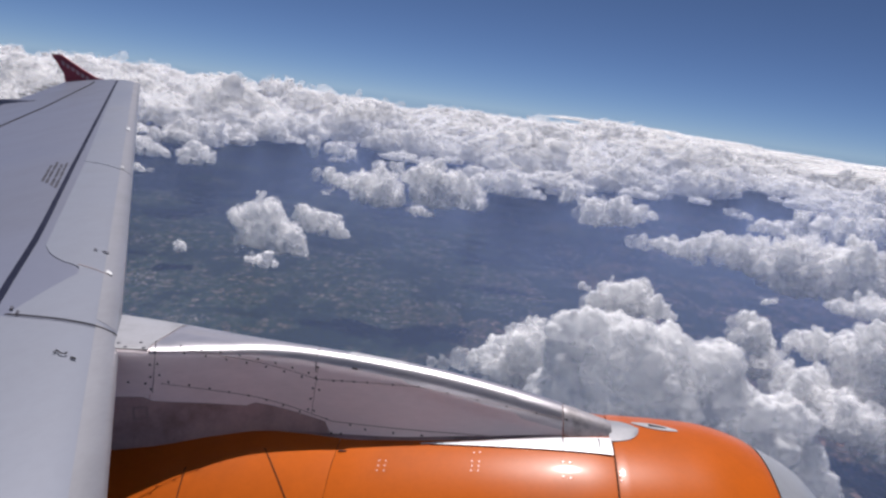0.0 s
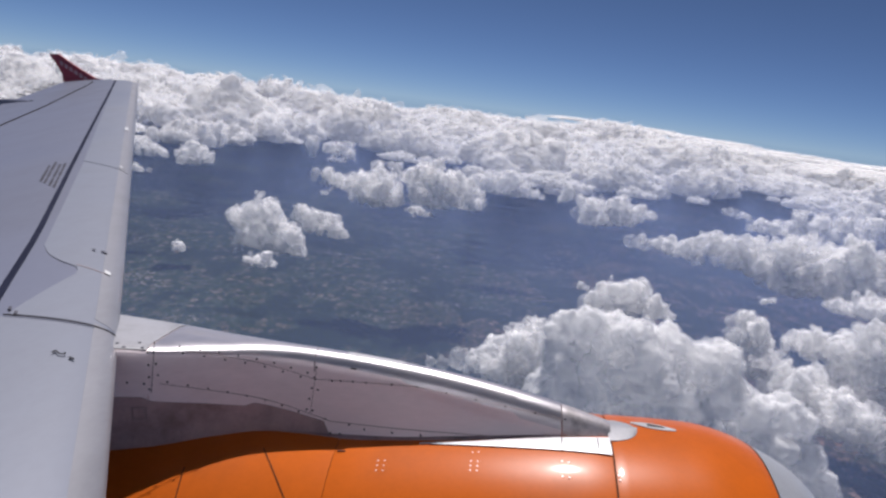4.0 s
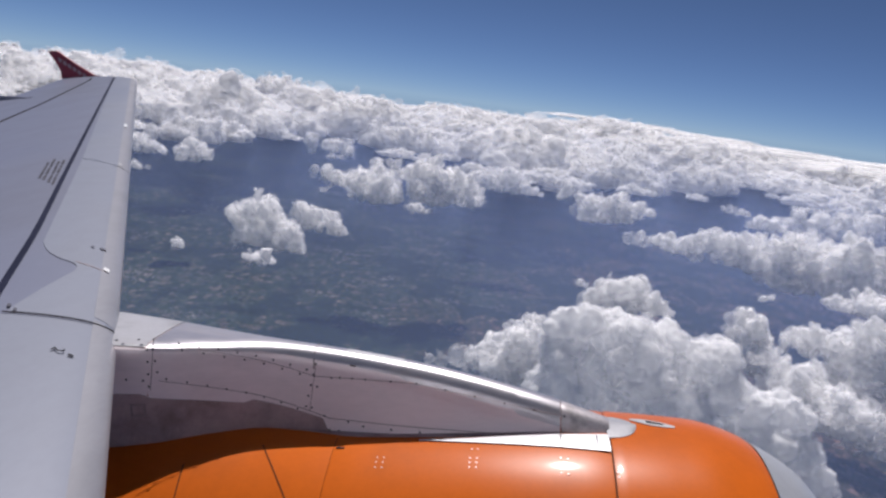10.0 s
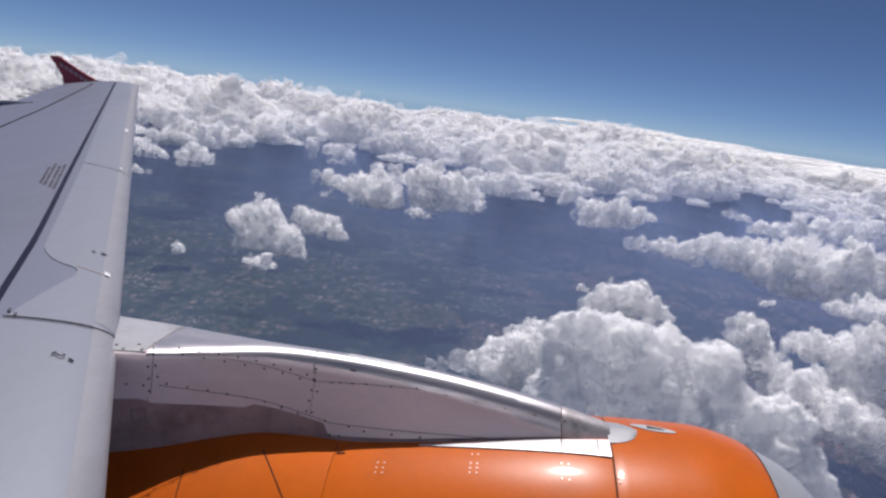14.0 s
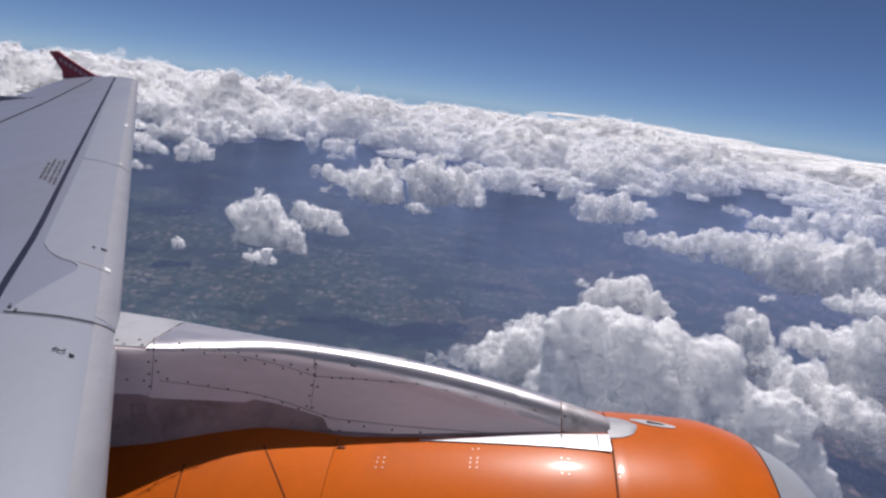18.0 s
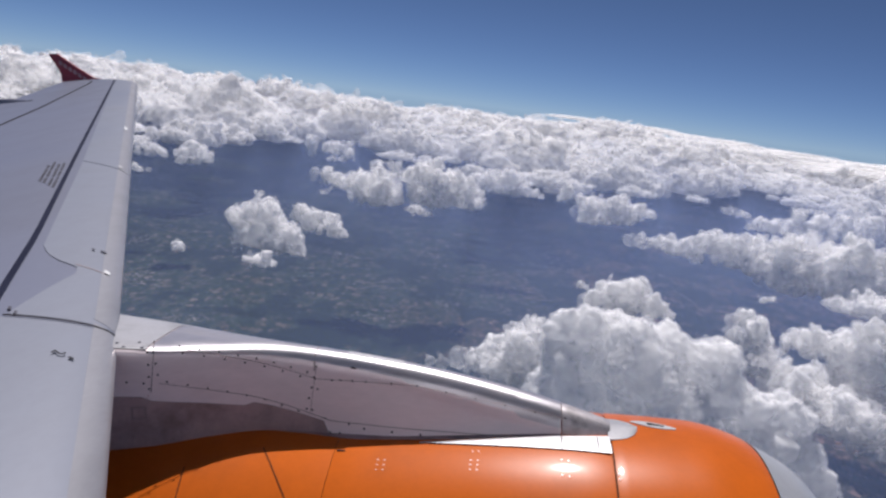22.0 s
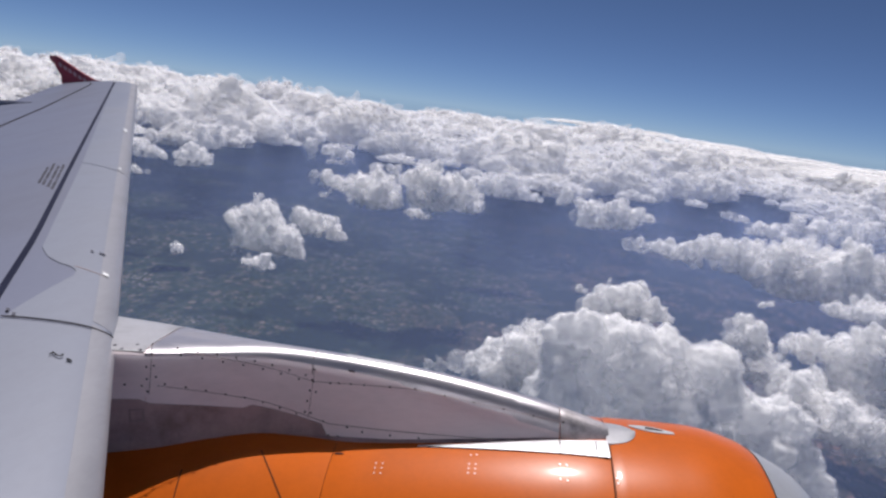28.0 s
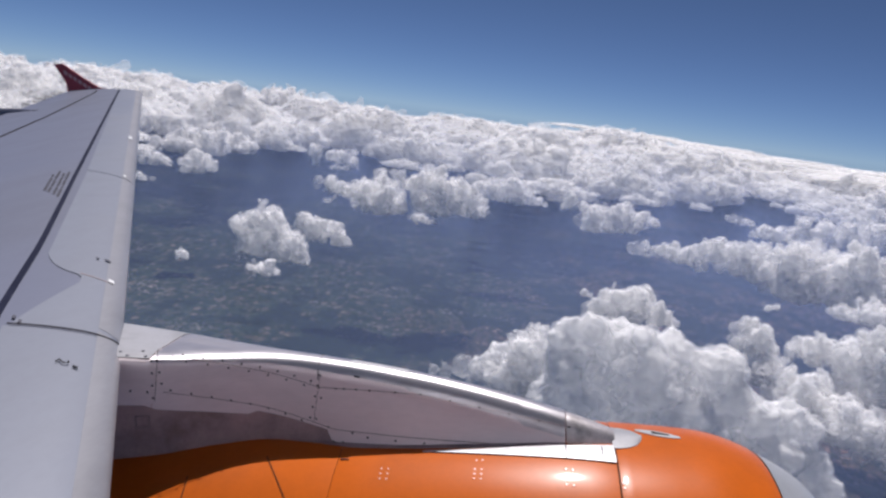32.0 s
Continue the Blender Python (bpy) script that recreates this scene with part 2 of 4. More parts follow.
# ---- the land ----
size, cuts = 9000.0, 24
pts = [[Vector((-size + 2 * size * i / cuts, -size + 2 * size * j / cuts, 0.0)) for j in range(cuts + 1)] for i in range(cuts + 1)]
gv, gf = grid([list(r) for r in zip(*pts)])
ground = tagged(new("ground", mesh("ground", gv, gf, LAND)), "hazy patchwork of fields and dark woods seen from the air", "land", kind="structure")
# stacked see-through sheets stand in for the haze in the air
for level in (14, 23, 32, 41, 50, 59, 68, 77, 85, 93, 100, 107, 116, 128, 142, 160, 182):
    part("haze", mesh("haze", [p + Vector((0, 0, level)) for p in gv], gf, HAZE_SHEET), ground, "see-through blue sheet standing in for haze over the land")

# ---- the airliner: x forward, y outboard, z up, from the window's eye ----
airliner = new("airliner")
airliner.matrix_world = pose(0, 0, EYE, 0, -7.5, 0)
tagged(airliner, "white and orange airliner in flight with grey wing and engine", "airplane")

# wing
SWEEP, RISE, DROOP = -0.5014, 0.1561, -0.045
TIP = 15.35


def chord(v):
    return 3.9 + (4.65 - v) * 0.5014 if v < 4.65 else 1.6 + 2.3 * (15.3 - v) / 10.65


def foil(s):
    return 0.525 * (0.2969 * math.sqrt(s) - 0.126 * s - 0.3516 * s * s + 0.2843 * s**3 - 0.1036 * s**4)


def wing_point(v, d, low=False, lift=0.0):
    """A point on the wing's skin at v outboard, d behind its leading edge."""
    c = chord(v)
    s = min(max(d / c, 0.0), 1.0)
    z = foil(s) * c * (-0.8 if low else 1.0)
    e = 1e-3
    slope = (foil(min(s + e, 1)) - foil(max(s - e, 0))) / (min(s + e, 1) - max(s - e, 0)) * (-0.8 if low else 1.0)
    nrm = Vector((slope, 0, -1.0 if low else 1.0)).normalized()
    p = Vector((-2.333 + SWEEP * (v - 4.05) - s * c, v, -1.206 + RISE * (v - 4.05) - DROOP * s * c + z))
    return p + nrm * lift, nrm


def wing_plate(name, v0, v1, d0, d1, mat, lift, thick, parent, label="", steps=12, across=8):
    """A plate on the upper skin; d0 and d1 are functions of v."""
    rows = []
    for i in range(steps + 1):
        v = v0 + (v1 - v0) * i / steps
        rows.append([wing_point(v, d0(v) + (d1(v) - d0(v)) * j / across, lift=lift) for j in range(across + 1)])
    return part(name, mesh(name, *slab(rows, thick), mat), parent, label)


skin_rows = []
for i in range(61):
    v = 0.2 + (TIP - 0.2) * i / 60
    fr = [(k / 26) ** 2 for k in range(27)]
    upper = [wing_point(v, f * chord(v))[0] for f in reversed(fr)]
    lower = [wing_point(v, f * chord(v), low=True)[0] for f in fr[1:]]
    skin_rows.append(upper + lower)
wv, wf = grid(skin_rows)
wf.append(tuple(range(len(wv) - len(skin_rows[0]), len(wv))))
wing = part("wing", mesh("wing", wv, wf, BOX_GREY), airliner, "lavender-grey painted swept wing")


def slat(v0, v1, back, label, thick=0.006, bend=None):
    """A slat: a shell that wraps the leading edge from below to d = back(v) on top. bend: the end that follows the curved gap at the pylon."""
    rows = []
    for i in range(121):
        v = v0 + (v1 - v0) * i / 120
        fade = 0.0 if bend is None else max(0.0, 1 - abs(v - bend) / 1.4)
        row = [wing_point(v, 0.16 * (1 - k / 8) ** 2, low=True, lift=thick) for k in range(8)]
        for k in range(15):
            d = back(v) * (k / 14) ** 2
            row.append(wing_point(v - fade * 0.22 * (d / 0.6) ** 0.75, d, lift=thick))
        rows.append(row)
    ob = part("slat", mesh("slat", *slab(rows, thick * 0.9), SLAT_GREY), wing, label)
    strip = [[wing_point(v0 + (v1 - v0) * i / 24, 0.05 * (1 - k / 5) ** 2, low=True, lift=thick + 0.002) for k in range(5)]
             + [wing_point(v0 + (v1 - v0) * i / 24, 0.12 * (k / 7) ** 2, lift=thick + 0.002) for k in range(8)] for i in range(25)]
    part("leading_edge", mesh("leading_edge", *slab(strip, 0.003), EDGE_METAL), wing, "bare metal leading edge strip")
    return ob


outer_back = lambda v: lerp(((3.85, 0.575), (3.92, 0.55), (4.15, 0.44), (4.47, 0.28), (4.56, 0.275), (4.60, 0.31), (4.63, 0.40), (4.69, 0.47), (4.76, 0.51), (4.85, 0.54), (7.3, 0.49), (14.1, 0.47), (15.3, 0.42)), v)
slat(7.46, 15.32, outer_back, "pale grey outboard slat")
slat(3.85, 7.44, outer_back, "pale grey slat with a cut-back inner end", bend=3.85)
slat(0.25, 3.81, lambda v: 0.62, "pale grey inboard slat", bend=3.81)
wing_plate("seal_strip", 0.4, 15.2, lambda v: lerp(((3.8, 0.655), (5, 0.60), (7.2, 0.575), (14.8, 0.46)), v),
           lambda v: lerp(((3.8, 0.70), (5, 0.645), (7.2, 0.615), (14.8, 0.50)), v), SEAL, 0.004, 0.003, wing, "black rubber seal line", 40, 2)
wing_plate("hinge_line", 6.0, 15.0, lambda v: lerp(((6, 2.55), (9.4, 1.82), (11.2, 1.46), (14.6, 0.94)), v),
           lambda v: lerp(((6, 2.595), (9.4, 1.865), (11.2, 1.505), (14.6, 0.98)), v), SEAM, 0.004, 0.003, wing, "dark spoiler hinge line", 30, 1)
# the dark gap between the inner and the outer slat
gap = [[wing_point(3.83 + o, 0.02 * (1 - k / 4) ** 2, low=True, lift=0.004) for k in range(4)]
       + [wing_point(3.83 + o - 0.22 * (k / 10) ** 1.5, 0.60 * (k / 10) ** 2, lift=0.011) for k in range(11)] for o in (-0.006, 0.006)]
part("slat_gap", mesh("slat_gap", *slab(gap, 0.003), SEAM), wing, "dark gap between two slats")


wing_plate("panel_line", 4.55, 4.56, lambda q: 0.09, lambda q: 0.29, FAINT, 0.0085, 0.002, wing, "faint panel line", 1, 6)
for v, d in ((3.70, 0.57), (3.66, 0.53)):
    wing_plate("clip", v - 0.018, v + 0.018, lambda q, d=d: d, lambda q, d=d: d + 0.018, FADED, 0.012, 0.008, wing, "small grey clip at the slat's end", 1, 1)


def stencil(name, spots, mat, label):
    for v, d, lv, ld in spots:
        wing_plate(name, v - lv / 2, v + lv / 2, lambda q, d=d, ld=ld: d - ld / 2, lambda q, d=d, ld=ld: d + ld / 2, mat, 0.0165, 0.003, wing, label, 2, 2)


# four lines of illegible stencilled notes behind the seal, as bars
random.seed(5)
for k, d in enumerate((0.655, 0.70, 0.755, 0.80)):
    v = 6.30 + (0.0, 0.05, 0.12, 0.16)[k]
    while v < (7.24, 7.2, 7.28, 7.1)[k]:
        ln = random.uniform(0.022, 0.055)
        wing_plate("stencil_bar", v, v + ln, lambda q, d=d: d, lambda q, d=d: d + 0.026, FADED, 0.0045, 0.003, wing, "", 1, 1)
        v += ln + random.choice((0.014, 0.014, 0.018, 0.05))
stencil("slat_mark", ((4.9, 0.20, 0.022, 0.02), (4.92, 0.13, 0.022, 0.04)), FADED, "small dark stencil")
stencil("slat_mark", ((3.32, 0.20, 0.016, 0.026), ), SEAM, "small dark stencil")
# bright glints on the slats, painted on as white dots
stencil("glint_dot", ((9.8, 0.10, 0.22, 0.045), (4.58, 0.09, 0.05, 0.035), (7.55, 0.10, 0.06, 0.03)), GLINT_WHITE, "small glint painted as a white dot")
# the slat's digit
fc = bpy.data.curves.new("digit", 'FONT')
fc.body, fc.size, fc.extrude, fc.align_x = "2", 0.085, 0.0015, 'CENTER'
fc.materials.append(SEAM)
dg = part("digit", fc, wing, "dark stencilled digit on the slat")
p0, n0 = wing_point(3.33, 0.29, lift=0.016)
ey = Vector((1, 0, n0.x / -n0.z)).normalized()
ex = ey.cross(n0).normalized()
dg.matrix_local = Matrix.Translation(p0) @ Matrix((ex, ey, n0)).transposed().to_4x4()

# wingtip fence, trailing edge fairings and static wicks
fence_out = ((-8.55, 0.62), (-8.95, 0.70), (-9.30, 0.90), (-9.74, 1.19), (-9.93, 1.185), (-9.78, 0.98), (-9.66, 0.78), (-9.64, 0.60), (-9.75, 0.2), (-9.85, 0.05), (-9.6, 0.05), (-9.0, 0.42))
fv = [Vector((x, 15.36 + 0.10 * (z - 0.62) + s, z)) for s in (0, 0.05) for x, z in fence_out]
nf = len(fence_out)
ff = [tuple(range(nf)), tuple(range(2 * nf - 1, nf - 1, -1))] + [(i, i + nf, (i + 1) % nf + nf, (i + 1) % nf) for i in range(nf)]
fence = part("wingtip_fence", mesh("wingtip_fence", fv, ff, RED, False), airliner, "dark red wingtip fence with pale lettering")
for k in range(6):
    x, z = -9.10 - 0.105 * k, 0.62 + 0.064 * k
    b = [Vector((x + a, 15.352 + 0.10 * (z - 0.62) - 0.004 * q, z + c + a * -0.55)) for q in (0, 1) for a, c in ((0, 0), (-0.07, 0), (-0.07, 0.085), (0, 0.085))]
    part("lettering_bar", mesh("lettering_bar", b, [(0, 1, 2, 3), (4, 7, 6, 5), (0, 4, 5, 1), (1, 5, 6, 2), (2, 6, 7, 3), (3, 7, 4, 0)], PALE_RED, False), fence)


def spindle(name, a, b, r, mat, parent, label="", sides=10, flat=0.8):
    """A fairing or rod that tapers to both ends, from a to b."""
    a, b = Vector(a), Vector(b)
    t = (b - a).normalized()
    e = t.cross(Vector((0, 0, 1))).normalized()
    u = e.cross(t)
    rows = [[a.lerp(b, i / 12) + (e * math.cos(w) * flat + u * math.sin(w)) * r * math.sin(math.pi * min(1, max(0.02, i / 12)))**0.6
             for w in (2 * math.pi * j / sides for j in range(sides))] for i in range(13)]
    return part(name, mesh(name, *grid(rows, close_v=True), mat), parent, label)


for v in (12.1, 8.6):
    q = wing_point(v, chord(v))[0]
    spindle("flap_fairing", q + Vector((1.1, 0, -0.10)), q + Vector((-0.75, 0, 0.03)), 0.10, BOX_GREY, wing, "grey flap track fairing")
    wing_plate("fairing_gap", v - 0.05, v + 0.05, lambda q: chord(q) - 0.5, lambda q: chord(q) - 0.02, SEAM, 0.004, 0.003, wing, "dark gap beside the fairing", 2, 4)
for v in (13.1, 13.5, 13.9, 14.3, 14.7, 15.0):
    q = wing_point(v, chord(v))[0]
    spindle("static_wick", q, q + Vector((-0.20, 0.0, 0.02)), 0.011, SEAM, wing, "thin dark static wick", 5)

# engine nacelle, a body of rotation round (y 4.05, z -2.88)
NY, NZ = 4.05, -2.88
radius = smooth_table(((-3.4, 1.08), (-2.6, 1.165), (-2.2, 1.175), (-1.8, 1.15), (-1.4, 1.132), (-1.0, 1.138), (-0.2, 1.16), (0.2, 1.166), (0.5, 1.158), (0.8, 1.145), (1.02, 1.125), (1.21, 1.068), (1.36, 0.99),
                       (1.48, 0.92), (1.555, 0.85), (1.605, 0.78), (1.625, 0.73)))


def nacelle_point(u, deg, lift=0.0):
    """deg: from the crown towards the fuselage."""
    a = radians(deg)
    s = (radius(u + 0.01) - radius(u - 0.01)) / 0.02
    nrm = Vector((-s, -math.sin(a), math.cos(a))).normalized()
    return Vector((u, NY - math.sin(a) * radius(u), NZ + math.cos(a) * radius(u))) + nrm * lift, nrm


def cowl(name, u0, u1, mat, label, lift=0.0, steps=20, sides=120):
    rows = [[nacelle_point(u0 + (u1 - u0) * i / steps, 360 * j / sides, lift - (0.004 if i in (0, steps) else 0))[0] for j in range(sides)] for i in range(steps + 1)]
    return part(name, mesh(name, *grid(rows, close_v=True), mat), airliner, label)


cowl("nacelle_core", -3.4, 1.25, BLACK, "dark inner shell of the engine", lift=-0.03)
reverser = cowl("reverser_cowl", -3.38, -1.0, ORANGE, "orange rear engine cowl")
fan_cowl = cowl("fan_cowl", -0.9975, 0.463, ORANGE, "orange fan cowl")
inlet_cowl = cowl("inlet_cowl", 0.470, 1.282, ORANGE, "orange inlet cowl", steps=26)
lip_rows = [[nacelle_point(1.286 + (1.625 - 1.286) * i / 18, 3 * j)[0] for j in range(120)] for i in range(19)]
for u, r in ((1.62, 0.69), (1.585, 0.66), (1.5, 0.64), (1.2, 0.66), (0.6, 0.70)):
    lip_rows.append([Vector((u, NY - math.sin(radians(3 * j)) * r, NZ + math.cos(radians(3 * j)) * r)) for j in range(120)])
part("inlet_lip", mesh("inlet_lip", *grid(lip_rows, close_v=True), LIP), airliner, "dull grey metal inlet lip")


def on_cowl(name, parent, line, width, mat, label="", lift=0.003):
    """A thin strip on the nacelle along a line of (u, degrees)."""
    rows = []
    for i, (u, a) in enumerate(line):
        u2, a2 = line[min(i + 1, len(line) - 1)]
        u1, a1 = line[max(i - 1, 0)]
        t = Vector((u2 - u1, radians(a2 - a1) * 1.15)).normalized()
        rows.append([nacelle_point(u - t.y * width * s, a + math.degrees(t.x * width * s / 1.15), lift) for s in (-0.5, 0.5)])
    return part(name, mesh(name, *slab(rows, 0.004), mat), parent, label)


def steps_between(p, q, n=10):
    return [(p[0] + (q[0] - p[0]) * i / n, p[1] + (q[1] - p[1]) * i / n) for i in range(n + 1)]


on_cowl("door_seam", reverser, steps_between((-1.39, 15), (-1.0, 46)), 0.007, COWL_SEAM, "brown panel seam")
on_cowl("door_seam", reverser, steps_between((-1.76, 24), (-1.70, 50)), 0.006, COWL_SEAM, "brown panel seam")
on_cowl("step_seam", fan_cowl, steps_between((-0.985, 15), (-0.94, 15), 3), 0.008, SEAM)
on_cowl("ring_seam", inlet_cowl, [(0.466, a) for a in range(4, 80, 3)], 0.009, COWL_SEAM, "brown seam between two cowls")


def disc(name, p, n, r, mat, parent, label="", thick=0.004, sides=8):
    n = Vector(n)
    e = n.orthogonal().normalized()
    u = n.cross(e)
    ring = [(e * math.cos(2 * math.pi * k / sides) + u * math.sin(2 * math.pi * k / sides)) for k in range(sides)]
    vs = [p + q * r for q in ring] + [p + q * r * 0.75 + n * thick for q in ring]
    fs = [(k, (k + 1) % sides, (k + 1) % sides + sides, k + sides) for k in range(sides)] + [tuple(range(sides, 2 * sides))]
    return part(name, mesh(name, vs, fs, mat, False), parent, label)


for u, a in [(-0.75 + du, 18.2 + da) for du in (0, 0.035) for da in (0, 1.7, 3.4)] + [(-0.265 + du, 17.5 + da) for du in (0, 0.035) for da in (0, 1.6, 3.2)] \
        + [(-0.23, 14.0), (-0.26, 14.2), (0.20, 16.4), (0.235, 16.6), (0.20, 21.5), (0.235, 21.8), (0.48, 20), (0.485, 21.5)]:
    disc("rivet", *nacelle_point(u, a, 0.0005), 0.0062, RIVET, fan_cowl if u < 0.46 else inlet_cowl, thick=0.0015)

# pylon
PTOP = smooth_table(((-3.2, -1.115), (-2.6, -1.17), (-2.33, -1.195), (-2.0, -1.228), (-1.72, -1.255), (-1.38, -1.288), (-0.93, -1.342), (-0.41, -1.43), (0.1, -1.555), (0.44, -1.665), (0.62, -1.74)))
PHALF = smooth_table(((-3.2, 0.52), (-2.4, 0.45), (-2.0, 0.36), (-1.7, 0.225), (-1.4, 0.115), (-1.0, 0.095), (-0.5, 0.10), (0.0, 0.11), (0.3, 0.105), (0.5, 0.08), (0.62, 0.05)))


BOX = smooth_table(((-3.2, 0.30), (-1.9, 0.34), (-1.6, 0.50), (-1.3, 0.75), (-0.8, 0.85)))        # flat-topped at the wing, rounded further forward


def lean(u, w):
    """How much wider the pylon is at the height w than at its shoulder."""
    return lerp(((-1.5, 0.0), (-0.7, 0.30), (0.1, 0.34), (0.45, 0.12)), u) * max(0.0, PTOP(u) - 0.12 - w)


def pylon_ring(u, lift=0.0):
    t, h = PTOP(u) + lift, PHALF(u) + lift
    crown = lerp(((-1.6, 0.095), (-0.2, 0.165), (0.3, 0.15)), u)
    far = 0.11 + (h - 0.11) * 0.5
    knee = -1.9 if t - crown > -1.9 else t - crown - 0.01
    ring = [Vector((u, NY - h - lean(u, -2.3), -2.3)), Vector((u, NY - h - lean(u, knee), knee))]
    for k in range(25):
        a = math.pi * k / 24
        c, s = math.cos(a), math.sin(a)
        box = BOX(u) if c > 0 else 0.85
        ring.append(Vector((u, NY - (h if c > 0 else far) * math.copysign(abs(c) ** box, c), t - crown + crown * abs(s) ** box)))
    return ring + [Vector((u, NY + far, -1.9)), Vector((u, NY + far, -2.3))]


def pylon_piece(name, u0, u1, mat, label, steps=30):
    rows = []
    for i in range(steps + 1):
        u = u0 + (u1 - u0) * i / steps
        rows.append(pylon_ring(u, -0.002 if i in (0, steps) else 0.0))
    return part(name, mesh(name, *grid(rows), mat), airliner, label)


pylon_rear = pylon_piece("pylon_root", -3.1, -1.9915, PYLON_PINK_BOUNCE, "pinkish grey metal pylon root", steps=14)
pylon = pylon_piece("pylon", -1.99, 0.205, PYLON_PINK_BOUNCE, "pinkish grey metal engine pylon", steps=60)
pylon_nose = pylon_piece("pylon_nose", 0.21, 0.47, NOSE_METAL, "weathered metal pylon nose", steps=10)
rows = []
for i in range(61):
    u = -1.985 + 2.188 * i / 60
    ring = pylon_ring(u, 0.0035)
    low = int(round(lerp(((-1.985, 4), (-1.0, 4), (-0.3, 3), (0.2, 2)), u)))
    rows.append([ring[k] for k in np.linspace(2 + low, 26 - low, 17).round().astype(int)])
part("root_top", mesh("root_top", *grid([[pylon_ring(-3.1 + 1.105 * i / 14, 0.0035)[k] for k in range(7, 23)] for i in range(15)]), PYLON_WHITE), pylon_rear, "pale grey painted top of the pylon root")
part("pylon_crown", mesh("pylon_crown", *grid(rows), TITAN), pylon, "shiny brushed metal ridge of the pylon")
def ridge_plate(name, u0, u1, a0, a1, mat, label, lift=0.006, thick=0.003, steps=12):
    """A thin plate on the pylon's ridge; a0 and a1: degrees over the ridge, 0 on the side of the fuselage."""
    rows = []
    for i in range(steps + 1):
        u = u0 + (u1 - u0) * i / steps
        ring = pylon_ring(u)
        row = []
        for j in range(5):
            f = (a0 + (a1 - a0) * j / 4) / 7.5
            k = min(int(f), 23)
            p = ring[2 + k].lerp(ring[3 + k], f - k)
            t = (ring[3 + k] - ring[2 + k]).normalized()
            n = Vector((0, -t.z, t.y))
            row.append((p + n * lift, n))
        rows.append(row)
    return part(name, mesh(name, *slab(rows, thick), mat), pylon, label)


ridge_plate("access_plate", -0.98, -0.66, 78, 112, WHITE_METAL, "thin bright access plate on the ridge")
ridge_plate("drain_slot", -0.95, -0.918, 30, 35, SEAM, "small black slot", 0.0075)
ridge_plate("ridge_joint", -1.155, -1.147, 6, 100, FAINT, "faint joint across the ridge", 0.0055, 0.002, 1)
# pale plate in front of the pylon, lying on the inlet cowl
rows = [[nacelle_point(0.455 + 0.165 * i / 10, -0.8 + s * 7.2 * math.sqrt(max(0.02, 1 - (i / 10) ** 2.2)), 0.016 * (1 - abs(s)) + 0.004) for s in np.linspace(-1, 1, 9)] for i in range(11)]
part("pylon_toe", mesh("pylon_toe", *slab(rows, 0.012), PYLON_WHITE), pylon_nose, "pale grey rounded toe plate")


def side_point(u, w, lift=0.0):
    return Vector((u, NY - PHALF(u) - lean(u, w) - lift, w))


def side_plate(name, top_edge, bottom, mat, parent, label, lift=0.004, steps=40, u0=None, u1=None):
    rows = []
    for i in range(steps + 1):
        u = u0 + (u1 - u0) * i / steps
        hi, lo = lerp(top_edge, u), bottom
        rows.append([(side_point(u, hi + (lo - hi) * j / 4, lift), Vector((0, -1, 0))) for j in range(5)])
    return part(name, mesh(name, *slab(rows, 0.003), mat), parent, label)


side_plate("heat_shield", ((-2.167, -1.481), (-1.997, -1.495), (-1.995, -1.515), (-1.538, -1.603), (-1.494, -1.587), (-1.075, -1.690), (-1.05, -1.78)), -1.95, DARK_METAL, pylon, "dark lower pylon panel", u0=-3.0, u1=-1.05)
side_plate("heel_shield", ((-1.052, -1.752), (-0.899, -1.766), (-0.519, -1.785), (-0.085, -1.780), (0.220, -1.767)), -1.95, DARK_METAL, pylon, "dark joint line along the engine", u0=-1.05, u1=0.2)


def screw_row(a, b, n, parent=None):
    for i in range(n):
        u, w = a[0] + (b[0] - a[0]) * i / (n - 1), a[1] + (b[1] - a[1]) * i / (n - 1)
        disc("screw", side_point(u, w, 0.001), (0, -1, 0), 0.0066, SCREW, parent or pylon, thick=0.003)


def side_seam(a, b, width=0.0026, n=12):
    t = (Vector((b[0] - a[0], b[1] - a[1]))).normalized()
    rows = [[(side_point(a[0] + (b[0] - a[0]) * i / n - t.y * width * s, a[1] + (b[1] - a[1]) * i / n + t.x * width * s, 0.003), Vector((0, -1, 0))) for s in (-0.5, 0.5)] for i in range(n + 1)]
    part("panel_seam", mesh("panel_seam", *slab(rows, 0.003), FAINT), pylon)


screw_row((-1.831, -1.230), (-1.192, -1.420), 8)
screw_row((-1.818, -1.270), (-1.231, -1.444), 7)
screw_row((-1.898, -1.421), (-1.244, -1.640), 8)
screw_row((-1.977, -1.249), (-1.981, -1.453), 4)
screw_row((-1.950, -1.251), (-1.937, -1.378), 3)
screw_row((-2.087, -1.407), (-2.006, -1.419), 2)
screw_row((-1.140, -1.386), (-1.196, -1.625), 5)
screw_row((-1.134, -1.513), (-1.163, -1.630), 2)
screw_row((-1.053, -1.461), (-0.938, -1.463), 2)
screw_row((-1.090, -1.671), (-0.953, -1.695), 2)
screw_row((-1.060, -1.746), (-1.005, -1.747), 2)
screw_row((-0.867, -1.714), (-0.083, -1.752), 6)
side_seam((-1.942, -1.187), (-1.974, -1.472))
side_seam((-1.140, -1.389), (-1.177, -1.654))
side_seam((-1.882, -1.230), (-1.148, -1.455))
side_seam((-1.932, -1.426), (-1.059, -1.682))
side_seam((-1.148, -1.455), (-0.579, -1.476))
